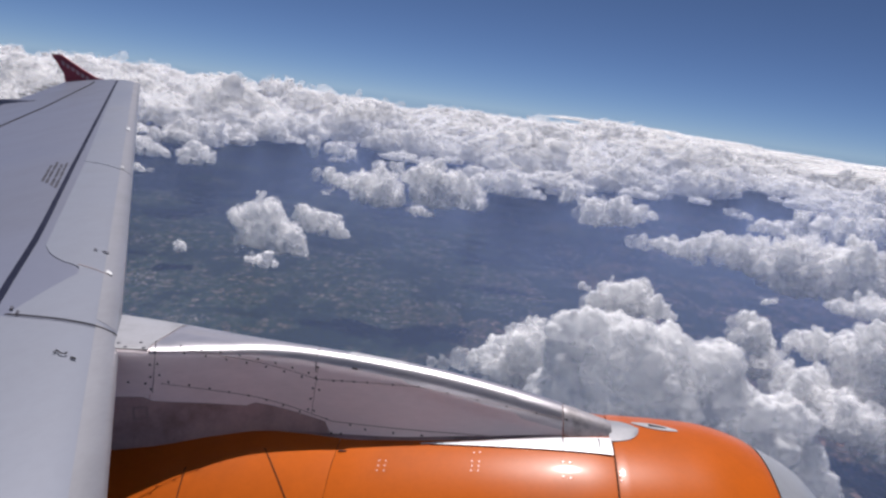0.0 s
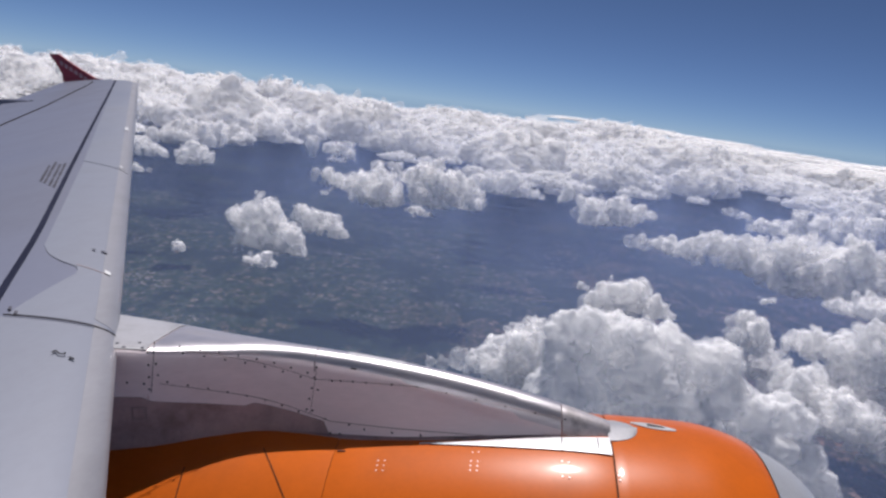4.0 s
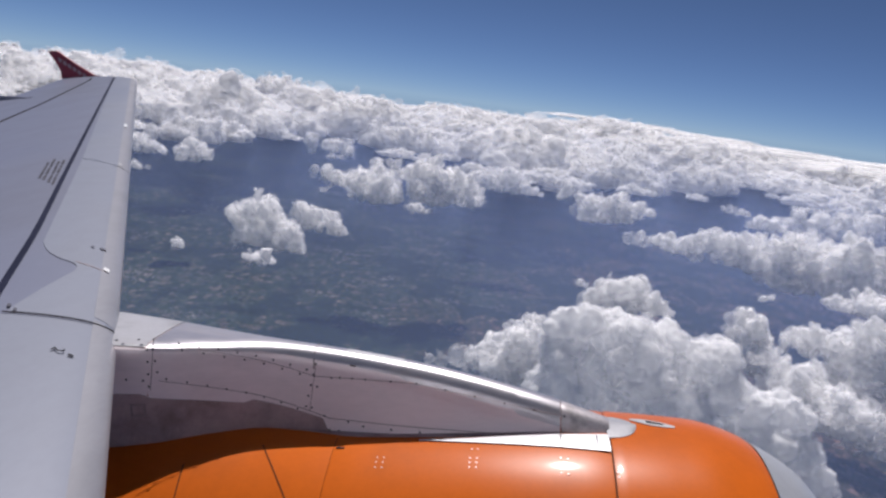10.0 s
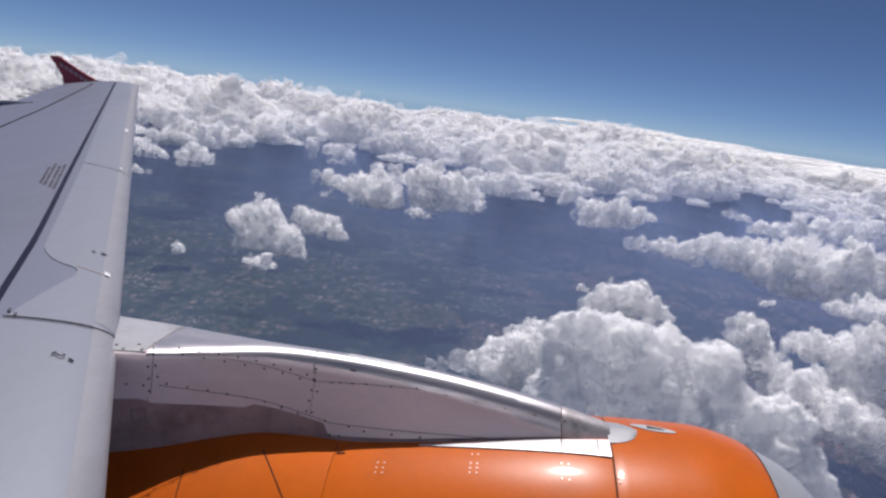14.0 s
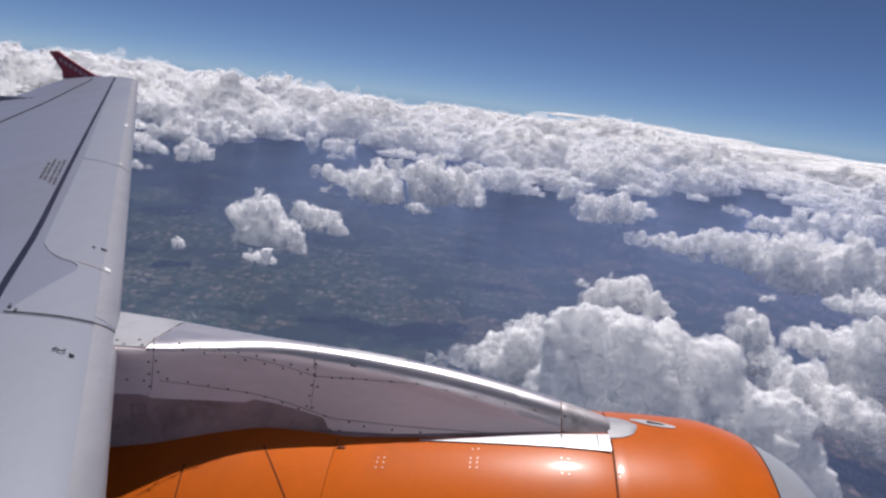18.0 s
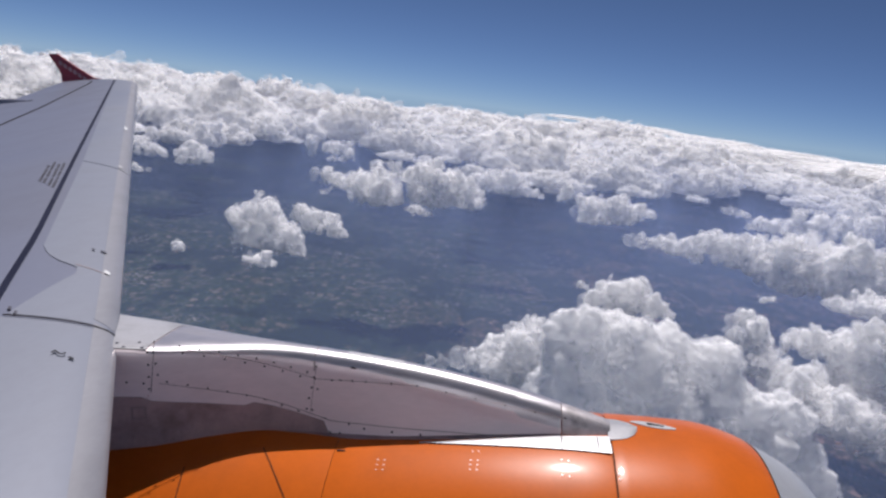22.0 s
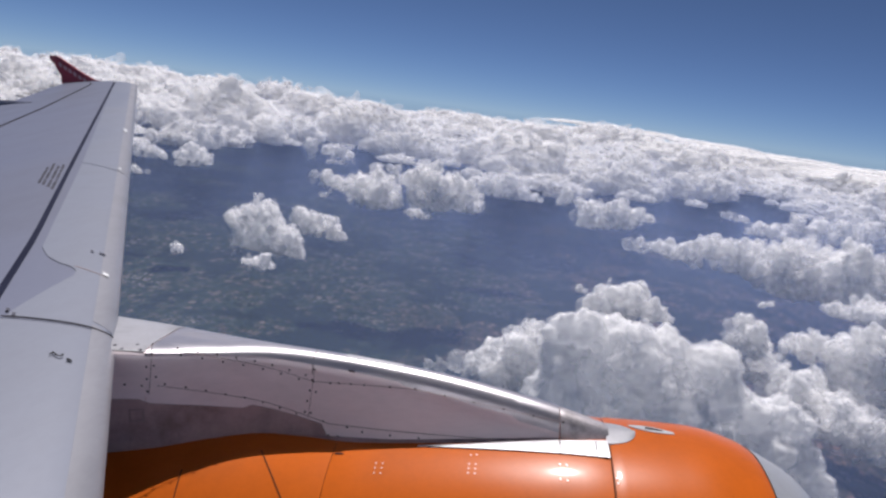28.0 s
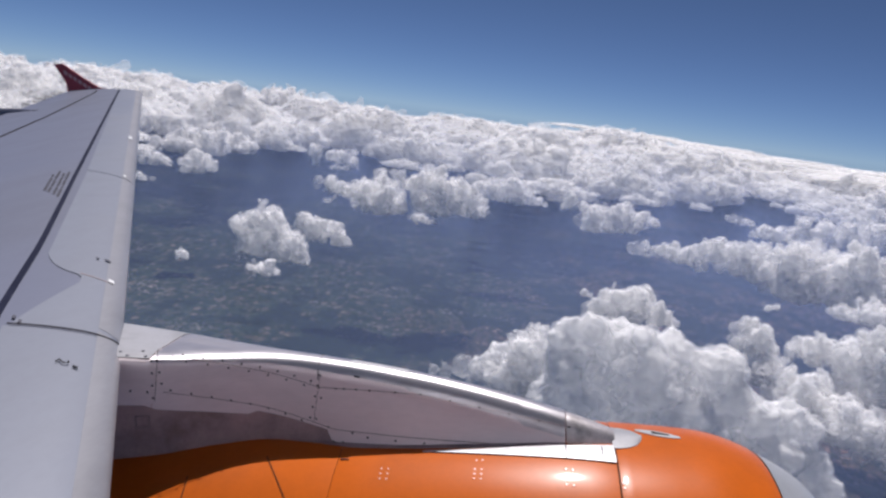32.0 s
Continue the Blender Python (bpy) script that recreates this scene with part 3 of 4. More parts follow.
screw_row((-1.148, -1.455), (-0.579, -1.476), 5)
side_seam((-0.579, -1.476), (0.224, -1.625))
screw_row((-0.579, -1.476), (0.224, -1.625), 6)
side_seam((-1.059, -1.682), (0.227, -1.741))
for u0, u1, w0, w1 in ((-2.075, -2.067, -1.545, -1.615), (-2.01, -2.002, -1.55, -1.62), (-2.067, -2.01, -1.546, -1.553), (-2.067, -2.01, -1.608, -1.616)):
    rows = [[(side_point(u0 + (u1 - u0) * i, w0 + (w1 - w0) * j, 0.008), Vector((0, -1, 0))) for j in (0, 1)] for i in (0, 1)]
    part("placard_edge", mesh("placard_edge", *slab(rows, 0.003), FAINT), pylon_rear, "pale edge of a small placard")

# bright strip between pylon and fan cowl
rows = []
for i in range(31):
    u = -0.55 + 1.01 * i / 30
    rows.append([nacelle_point(u, a, 0.006) for a in np.linspace(lerp(((0, 11.0), (0.3, 9.6), (1, 5.0)), i / 30), 11.2 + 1.6 * (i / 30) ** 1.2, 6)])
strip = part("joint_strip", mesh("joint_strip", *slab(rows, 0.008), WHITE_METAL), airliner, "bright bare metal strip along the pylon")

for u in (0.205, 0.395):
    on_cowl("strip_seam", strip, [(u, a) for a in np.linspace(6.2, 12.3, 6)], 0.005, SEAM, lift=0.0085)
on_cowl("strip_edge", strip, [(-0.5 + 0.95 * i / 12, 11.35 + 1.55 * (i / 12) ** 1.2) for i in range(13)], 0.005, SEAM, lift=0.004)

# dark skirt of the pylon on the cowls
rows = []
for i in range(41):
    u = -2.9 + 3.1 * i / 40
    edge = lerp(((-2.9, 3.0), (-1.7, 5.0), (-1.2, 7.5), (-0.92, 10.0), (-0.55, 9.6), (-0.2, 8.6), (0.2, 7.2)), u)
    rows.append([nacelle_point(u, a, 0.0035) for a in np.linspace(-edge, edge, 9)])
part("pylon_skirt", mesh("pylon_skirt", *slab(rows, 0.005), DARK_METAL), pylon, "dark skirt plate of the pylon")
for i, (u, a) in enumerate(((-2.20, 40), (-2.11, 44), (-2.02, 48), (-2.16, 62), (-2.06, 66))):
    ring = pylon_ring(u)
    disc("screw", ring[2 + round(a / 7.5)] + Vector((0, 0, 0.0045)), (0, -0.1, 1), 0.010, FADED, pylon_rear, thick=0.002)
# latch where the pylon meets the slat
q = Vector((-2.225, 3.84, -1.235))
lv = [q + Vector((x, y, z)) for x in (0, 0.035) for y in (-0.02, 0.02) for z in (-0.016, 0.016)]
part("latch", mesh("latch", lv, [(0, 1, 3, 2), (4, 6, 7, 5), (0, 4, 5, 1), (2, 3, 7, 6), (0, 2, 6, 4), (1, 5, 7, 3)], SEAM, False), pylon_rear, "small dark latch")

# air scoop on the inlet cowl
rows = [[nacelle_point(0.60 + 0.24 * i / 12, -7 + 3.5 * i / 12 + 2.2 * s * math.sin(math.pi * (0.08 + 0.84 * i / 12)), 0.005) for s in (-1, -0.4, 0.4, 1)] for i in range(13)]
scoop = part("air_scoop", mesh("air_scoop", *slab(rows, 0.006), LIP), inlet_cowl, "small grey air scoop")
rows = [[nacelle_point(0.69 + 0.09 * i / 6, -5.6 + 1.2 * i / 6 + 0.9 * s * (1 - i / 6 * 0.6), 0.008) for s in (-1, 1)] for i in range(7)]
part("scoop_mouth", mesh("scoop_mouth", *slab(rows, 0.003), BLACK), inlet_cowl, "black scoop opening")

# fuselage beside the window
FC, FR = (-2.12, -0.55), 2.0
rows = []
for u, k in ((-21, 0.05), (-19, 0.35), (-16, 0.62), (-12, 0.88), (-9, 0.98), (-7, 1), (-4, 1), (0, 1), (4, 1), (8, 1), (10.5, 0.96), (12.5, 0.82), (14, 0.58), (14.9, 0.28), (15.1, 0.05)):
    rows.append([Vector((u, FC[0] + FR * k * math.cos(a), FC[1] + FR * (1 - k) * (0.4 if u < 0 else -0.25) + FR * k * math.sin(a))) for a in (2 * math.pi * j / 64 for j in range(64))])
fuselage = part("fuselage", mesh("fuselage", *grid(rows, close_v=True), BODY_WHITE), airliner, "white painted fuselage side")


# ---- clouds ----
def noise_tile(n, octaves, seed):
    """A block of billowing noise that repeats without a seam: rounded bumps with creases between them."""
    rng = np.random.default_rng(seed)
    spec = np.fft.rfftn(rng.normal(size=(n, n, n)).astype(np.float32))
    kx, kz = np.fft.fftfreq(n), np.fft.rfftfreq(n)
    k = np.sqrt(kx[:, None, None]**2 + kx[None, :, None]**2 + kz[None, None, :]**2)
    total = np.zeros((n, n, n), np.float32)
    for wave, weight in octaves:
        ring = np.exp(-((k - 1 / wave) / (0.38 / wave))**2)
        octave = np.fft.irfftn(spec * ring, s=(n, n, n)).astype(np.float32)
        total += weight * wave * (np.abs(octave) / octave.std() - 0.8)
    return total


BILLOW = noise_tile(128, ((42, 0.10), (22, 0.16), (11, 0.15), (5.5, 0.075), (3.2, 0.02)), 3)


def whole_pieces(verts, quads, share=0.05):
    """Drops crumbs: pieces with less than that share of the largest piece's vertices."""
    if not len(quads):
        return verts[:0], quads
    label = np.arange(len(verts))
    a, b = quads.ravel(), np.roll(quads, -1, axis=1).ravel()
    while True:
        old = label.copy()
        low = np.minimum(label[a], label[b])
        np.minimum.at(label, label[a], low)
        np.minimum.at(label, label[b], low)
        while (label != label[label]).any():
            label = label[label]
        if (old == label).all():
            break
    count = np.bincount(label, minlength=len(verts))
    keep = count[label] >= share * count.max()
    return verts[keep], (np.cumsum(keep) - 1)[quads[keep[quads[:, 0]]]]


def skin_of(f, origin, cell):
    """The surface between the negative and the positive side of a field, as vertices and quads."""
    n = np.array(f.shape)
    ins = f < 0
    corner = [(a, b, c) for a in (0, 1) for b in (0, 1) for c in (0, 1)]
    cut = lambda arr, o: arr[o[0]:n[0] - 1 + o[0], o[1]:n[1] - 1 + o[1], o[2]:n[2] - 1 + o[2]]
    some = np.zeros(n - 1, bool)
    every = np.ones(n - 1, bool)
    for o in corner:
        some |= cut(ins, o)
        every &= cut(ins, o)
    ci, cj, ck = np.nonzero(some & ~every)
    index = np.full(n - 1, -1, np.int64)
    index[ci, cj, ck] = np.arange(len(ci))
    total, count = np.zeros((len(ci), 3)), np.zeros(len(ci))
    for o in corner:
        for axis in range(3):
            if o[axis]:
                continue
            q = list(o)
            q[axis] = 1
            f0, f1 = f[ci + o[0], cj + o[1], ck + o[2]], f[ci + q[0], cj + q[1], ck + q[2]]
            hit = (f0 < 0) != (f1 < 0)
            t = np.where(hit, f0 / np.where(hit, f0 - f1, 1), 0)
            p = np.array(o, float)[None] + t[:, None] * (np.array(q) - np.array(o))[None]
            total += p * hit[:, None]
            count += hit
    verts = origin + (np.stack((ci, cj, ck), 1) + total / count[:, None]) * cell
    quads = []
    for axis in range(3):
        a, b = (axis + 1) % 3, (axis + 2) % 3
        sl0, sl1 = [slice(1, -1)] * 3, [slice(1, -1)] * 3
        sl0[axis], sl1[axis] = slice(0, -1), slice(1, None)
        s0, s1 = ins[tuple(sl0)], ins[tuple(sl1)]
        e = np.stack(np.nonzero(s0 != s1), 1)
        out = s0[e[:, 0], e[:, 1], e[:, 2]]
        e[:, a] += 1
        e[:, b] += 1
        ring = []
        for da, db in ((-1, -1), (0, -1), (0, 0), (-1, 0)):
            g = e.copy()
            g[:, a] += da
            g[:, b] += db
            ring.append(index[g[:, 0], g[:, 1], g[:, 2]])
        quad = np.stack(ring, 1)
        quad[~out] = quad[~out][:, ::-1]
        quads.append(quad)
    quads = np.concatenate(quads)
    return whole_pieces(verts, quads[(quads >= 0).all(1)])


def heap(puffs, seed, base, cell, kids=8, rough=1.0, levels=(0.0,)):
    """Cauliflower surfaces: puffs (x, y, z, r) with smaller ones on them, melted together and billowed, on a flat base. One surface for each level."""
    rng = np.random.default_rng(seed)
    balls = [tuple(p) for p in puffs]
    for x, y, z, r in puffs:
        for _ in range(kids):
            d = rng.normal(size=3)
            d[2] = abs(d[2]) * 0.9 - 0.3
            d /= np.linalg.norm(d)
            kid = (*(np.array((x, y, z)) + d * r * rng.uniform(0.66, 0.92)), r * rng.uniform(0.20, 0.46))
            balls.append(kid)
            for _ in range(4 if kid[3] > 2.5 * cell else 0):
                e = d + rng.normal(size=3) * 0.7
                e /= np.linalg.norm(e)
                balls.append((*(np.array(kid[:3]) + e * kid[3] * rng.uniform(0.7, 0.95)), kid[3] * rng.uniform(0.25, 0.5)))
    balls = np.array(balls)
    pad = 16 * cell
    lo = (balls[:, :3] - balls[:, 3:4]).min(0) - pad
    hi = (balls[:, :3] + balls[:, 3:4]).max(0) + pad
    lo[2] = max(lo[2], base - 8 * cell)
    n = np.ceil((hi - lo) / cell).astype(int)
    total = np.full(n, 1e-12, np.float32)
    for x, y, z, r in balls:
        k = 0.13 * r + 0.3 * cell
        c = (np.array((x, y, z)) - lo) / cell
        reach = (r + 7 * k) / cell
        a, b = np.maximum(0, np.floor(c - reach).astype(int)), np.minimum(n, np.ceil(c + reach).astype(int))
        if (b <= a).any():
            continue
        g = [(np.arange(a[m], b[m], dtype=np.float32) - np.float32(c[m]))**2 for m in range(3)]
        d = np.sqrt(g[0][:, None, None] + g[1][None, :, None] + g[2][None, None, :]) * cell - r
        total[a[0]:b[0], a[1]:b[1], a[2]:b[2]] += np.exp(-np.clip(d / k, -20, 20)).astype(np.float32)
    soft = 0.11 * np.median(balls[:, 3]) + 0.3 * cell
    f = -np.log(total) * np.float32(soft)
    at = rng.integers(0, 128, 3)
    f -= BILLOW[np.ix_(*[(np.arange(n[m]) + at[m]) % 128 for m in range(3)])] * np.float32(cell * rough)
    zed = lo[2] + np.arange(n[2]) * cell
    f = np.maximum(f, (base - zed).astype(np.float32)[None, None, :] + 0.35 * f)
    for m in range(3):
        edge = [slice(None)] * 3
        for edge[m] in (0, -1):
            f[tuple(edge)] = np.maximum(f[tuple(edge)], 0.5 * cell + max(levels) * cell)
    return [skin_of(f - np.float32(lev * cell), lo, cell) for lev in levels]


def cloud_mesh(v, f, mat, name="cloud"):
    me = bpy.data.meshes.new(name)
    me.vertices.add(len(v))
    me.vertices.foreach_set("co", v.astype(np.float32).ravel())
    me.loops.add(f.size)
    me.loops.foreach_set("vertex_index", f.astype(np.int32).ravel())
    me.polygons.add(len(f))
    me.polygons.foreach_set("loop_start", np.arange(0, f.size, 4, dtype=np.int32))
    me.update(calc_edges=True)
    me.shade_smooth()
    me.materials.append(mat)
    return me


LEVELS = (-0.4, 0.3, 1.0, 1.8)


def cumulus(label, seed, cell, puffs, kids=8, rough=1.0, veil=1.0):
    a = np.array(puffs, float)
    foot = (a[:, :3] * a[:, 3:4]).sum(0) / a[:, 3].sum()
    foot[2] = (a[:, 2] - a[:, 3] * 0.9).min() + 0.35 * np.median(a[:, 3])
    a[:, :3] -= foot
    core, *veils = [s for s in heap(a, seed, 0.0, cell, kids, rough, [veil * lev for lev in LEVELS]) if len(s[0])]
    ob = new("cloud", cloud_mesh(*core, CLOUD))
    ob.location = foot
    for v, f in veils:
        part("fringe", cloud_mesh(v, f, FRINGE, "fringe"), ob, "soft thin edge of the cloud")
    return tagged(ob, label, "cloud", "cumulus clouds")


cumulus("towering bright white cumulus cloud with soft grey folds", 11, 0.36, ((24.7, 279.7, 172.3, 6.2), (33.4, 276, 175.6, 6.6), (42.6, 281.6, 173.3, 7), (50.5, 271.8, 174.5, 7.4), (61, 278.3, 172.5, 7), (26.2, 274, 161.6, 7.1), (39.6, 281, 159.2, 10.4), (52.4, 270.9, 162.7, 11.4), (69.3, 283.2, 160.1, 10.3), (77.2, 278.2, 167.6, 7.8), (84.5, 281.8, 169.4, 6.2), (84.9, 277.1, 158.3, 8.7), (95.9, 276.5, 153.2, 7), (107.8, 281, 151.2, 7.4), (115.1, 282.4, 149.7, 6.2), (69.9, 274.2, 148, 12.5), (51.2, 283.5, 143.1, 10.5), (90.3, 283.6, 138.5, 10.4), (103.2, 272.5, 141.4, 8.3), (117.1, 277.9, 139.1, 6.6), (123.5, 278.4, 128.7, 7.1), (115.8, 281.6, 123.3, 8.3), (22.4, 276.1, 166.4, 4.2), (19.4, 273.5, 173.2, 2.3), (25.6, 275.2, 178.5, 2.5), (32.5, 275.3, 148.8, 9.2), (20.8, 274.5, 149.3, 6.3), (42.3, 282.3, 137.4, 9.7), (30.2, 273.1, 135.8, 8.5), (61, 271.3, 137.6, 10.5),), 12, 0.12, 0.5)
cumulus("small rounded white cloud above the great cumulus", 12, 0.45, ((46.6, 361.6, 168, 4.6), (51.9, 363.7, 169.4, 5.1), (59.4, 367.8, 167.9, 5.7), (65.9, 365.7, 167.8, 5.1), (72.5, 364.5, 167.2, 4.6), (77.8, 368.8, 164.1, 3), (62.4, 364, 163.4, 4.3), (52.8, 363.3, 163.8, 3.8), (44.3, 360.6, 165.1, 2.7),), 12, 0.30, 0.6)
cumulus("ragged lower wing of the great cumulus", 13, 0.40, ((-29.2, 339.3, 130.9, 1.8), (-22.6, 337.2, 133, 2.3), (-16, 334.3, 135.3, 3.1), (-8.3, 327.3, 139.8, 3.5), (-1.2, 324.9, 144.4, 4.2), (-1.5, 324.8, 137.5, 4.5), (6.7, 318.6, 142.6, 5.4), (10, 317, 153.9, 4.4), (15.3, 318.5, 158.9, 3.8), (13.3, 321.5, 147.9, 6.3), (18.4, 313.7, 153.8, 5.7), (21.4, 316.6, 142.5, 6.7), (7.8, 318.4, 135.1, 3.9), (18.3, 319.7, 131.2, 5.3), (2.4, 322.7, 150.9, 1.7), (10.4, 319, 159.5, 1.9), (25, 310.4, 133.9, 7.2), (13.7, 317.8, 129, 4.9), (27.4, 312.9, 142.2, 6.7),), 9, 0.40, 0.7)
cumulus("ragged band of white and grey cumulus", 14, 0.53, ((133.7, 444, 147.5, 2.9), (137, 429.6, 151.7, 4.1), (140.9, 420.7, 150, 3.7), (137.4, 440.2, 140.4, 4.8), (141.7, 428.1, 141.4, 5), (145.5, 412.6, 137.9, 4.6), (144.1, 417.8, 130, 6.2), (151.4, 405.3, 134.3, 5.3), (154.8, 384.6, 133.1, 6.3), (152.7, 398.8, 124.9, 7.1), (162.2, 385, 125.1, 7.3), (167.5, 371.7, 128.4, 7.6), (156.8, 389, 117.6, 5.2), (167.7, 348.3, 132.5, 7.8), (176, 346.3, 127.6, 6.6), (166.4, 369.9, 118.4, 4.9),), 9, 0.40, 0.7)
cumulus("lumpy white cumulus bank above dark land", 15, 0.54, ((163.3, 438.3, 142.1, 3.5), (167.8, 430.6, 145.3, 4.4), (171, 416.6, 149.8, 4.9), (177, 414.5, 145.7, 5.1), (180.1, 403.7, 152.2, 6.1), (186.3, 393.6, 156.4, 6.8), (185.3, 382.3, 165.6, 4.4), (185.7, 397.2, 143.6, 6.3), (179.6, 406.9, 136.6, 5.1), (189.3, 386.7, 144.8, 7.3), (182.1, 403, 129, 6.5), (189.6, 393.9, 130.1, 8), (194.5, 381.9, 129.6, 7.2),), 10, 0.34, 0.7)
cumulus("long bank of white cumulus with a thin tail", 16, 0.93, ((128.3, 835.1, 129.3, 3.7), (139, 819.6, 131.6, 4.8), (151.7, 807.8, 132.5, 5.9), (163.5, 793.8, 133.7, 6.4), (176, 785.2, 134.2, 6.3), (187.5, 774.8, 136.1, 6.7), (193.5, 761.7, 152.4, 6.6), (202.6, 762.2, 142.4, 8.2), (211.8, 749.5, 147.7, 9.2), (221.1, 741.2, 143.5, 9.1), (214.4, 749.8, 135.3, 6.5), (233.7, 739.2, 143, 11), (242.2, 723.5, 142, 13), (247.9, 702.5, 154.8, 12.7), (251.3, 701.8, 137.3, 14.3), (245.5, 722.2, 123.9, 7.3), (262.6, 695.2, 143, 15), (275.8, 695.5, 150.1, 14.3), (285.1, 679.2, 144.9, 15.5), (291.3, 667.1, 158.3, 14.8), (306.6, 666.7, 151, 16.4), (278.2, 679.3, 133.7, 9.3), (269.8, 691.9, 126.8, 5.5), (301.5, 658, 137.4, 9.4), (227.1, 735.3, 131.3, 3.7),), 10, 0.34, 0.7)
cumulus("long low shelf of white cumulus", 17, 1.42, ((326.9, 1103.8, 134.1, 4.7), (340.3, 1106.2, 136.5, 7.9), (360.5, 1108.3, 135.2, 8.7), (382, 1107.6, 142.4, 7.9), (394.1, 1099.8, 145.4, 9.4), (408.2, 1104.1, 139.6, 11.8), (389.1, 1107.1, 151.6, 6.3), (430.4, 1117.1, 147.3, 10.2), (375.2, 1102.9, 130.9, 7.1), (445.5, 1112.1, 139.8, 11.8), (471.4, 1118.7, 138.6, 10.2), (491.3, 1111.4, 138.7, 13.4), (512.5, 1122.4, 140, 14.2),), 9, 0.40, 0.7)
cumulus("small white cumulus cloud over the fields", 18, 1.59, ((336.9, 1260.1, 130.8, 3.2), (349.4, 1264.6, 132, 4.1), (363.5, 1270.7, 131.4, 5), (376.2, 1274.1, 130.9, 3.6),), 6, 0.40, 0.8)
cumulus("white cumulus cloud above dark land", 19, 0.80, ((255, 610.5, 134.4, 4.4), (265.4, 609.5, 131.7, 5.2), (275, 603.6, 134.8, 7.3), (283.6, 594.3, 134.6, 8.4), (268.5, 600.5, 130.1, 3.5),), 9, 0.40, 0.7)
cumulus("small ragged scrap of white cloud", 20, 0.59, ((205.3, 613.5, 129, 2.2), (209.9, 616.5, 128, 2.2),), 6, 0.45, 0.8)
cumulus("broad white cumulus cloud over the fields", 21, 1.18, ((61.3, 935.9, 159.8, 4.8), (78.2, 953.9, 155.4, 6.2), (97, 958, 148.4, 9.1), (89.4, 961.4, 132.6, 7.7), (113.8, 970.2, 138.6, 10.6), (133.9, 996.2, 141.7, 10.8), (152.6, 997.6, 138.4, 9.4), (169.3, 1013, 138, 6.6), (135.3, 990.4, 129.5, 5.8), (73.3, 948.2, 140.5, 3.5), (181.8, 1021.8, 137.1, 3), (151.7, 999.9, 124.6, 3.6), (99.2, 961, 124.1, 3.5),), 9, 0.40, 0.7)
cumulus("white cumulus cloud with ragged foot", 22, 1.04, ((-142.3, 836, 172.3, 3.7), (-135.5, 837.7, 166.2, 5.6), (-117, 858.6, 160.8, 9.5), (-105.6, 863.6, 167.7, 8.3), (-94.7, 863.9, 158.2, 16.1), (-76.4, 885.5, 150.9, 13.7), (-58.7, 881.6, 145.2, 11.9), (-50, 900.9, 134.2, 8.6), (-109, 859.8, 146.9, 10.8), (-80.1, 872, 139.9, 11), (-110.7, 855.9, 139.3, 7),), 11, 0.36, 0.6)
cumulus("small ragged scrap of white cloud", 23, 0.75, ((-109, 807.4, 132.7, 3), (-102.4, 813.6, 131.6, 3.6), (-96.6, 820.8, 127.1, 3.7), (-90.7, 823.9, 126.3, 2.5),), 6, 0.45, 0.8)
cumulus("low white cumulus at the edge of the deck", 24, 1.35, ((-56.4, 1115.2, 139.1, 9.9), (-42.8, 1116.4, 148.4, 9.9), (-27.6, 1114.5, 140.8, 13.2), (-10.8, 1119, 138.5, 11.5), (10.2, 1123.8, 136, 9.9), (-39, 1122.1, 130.9, 6.6), (26.9, 1121.2, 134.5, 6.6),), 9, 0.40, 0.7)
cumulus("white cumulus cloud with a thin tail", 25, 1.05, ((-253.3, 844.7, 149.4, 2.5), (-241, 846.7, 152.8, 3.5), (-227.6, 846, 152.2, 4.5), (-213.3, 842.2, 150, 5.1), (-201.1, 847.4, 145.5, 5.7), (-185.8, 842.6, 147.4, 5.7), (-174.8, 849.9, 150.9, 8.3), (-164.4, 859.1, 145.7, 13.3), (-146.3, 848.8, 147.9, 9.5), (-175.9, 855.4, 137.9, 10.8), (-149.9, 840.5, 136.7, 11.5), (-136.1, 855.1, 134.5, 7.6), (-127.4, 847.5, 132.7, 3.8), (-182.9, 848.7, 125.9, 2.9), (-169.7, 846.1, 130.1, 5.7),), 10, 0.34, 0.7)
cumulus("small bright cumulus cloud over the fields", 26, 0.70, ((-200.1, 551.5, 144, 7.2), (-188.5, 545.8, 150.3, 8.4), (-177.7, 543.4, 150.5, 7.1), (-183.8, 553.8, 138.6, 10.6), (-169.4, 550.2, 139.1, 8.8), (-159.7, 540.8, 136.5, 8.4), (-154.3, 545.4, 128.8, 5.4), (-169, 544.7, 130.2, 7.6), (-190.6, 556.2, 130.3, 8.5), (-199.4, 550.2, 130.8, 5.1), (-148.2, 543.4, 125, 2.1), (-181.8, 551.7, 124.9, 3.8),), 12, 0.30, 0.6)
cumulus("small ragged scrap of white cloud", 27, 0.63, ((-216, 657.3, 141.7, 3), (-212.4, 662, 141.2, 3.5), (-209.8, 664.3, 139.2, 2),), 6, 0.45, 0.8)
cumulus("small bright cumulus cloud over the fields", 28, 0.80, ((-182.4, 634.9, 142.3, 3.4), (-179.4, 635.8, 135.2, 3.4), (-165.2, 632.3, 137.3, 6), (-157.8, 639.7, 132.9, 6.8), (-148, 635.8, 129.9, 6.4), (-142.1, 638, 126, 3.4), (-173.8, 635.3, 130.2, 3),), 11, 0.36, 0.6)
cumulus("small ragged scrap of white cloud", 29, 0.49, ((-171.8, 495.2, 126.5, 1.9), (-168.6, 499.6, 126.2, 3.1), (-162.7, 498.8, 126.4, 3.5), (-159.7, 505, 123.6, 2.3),), 6, 0.45, 0.8)
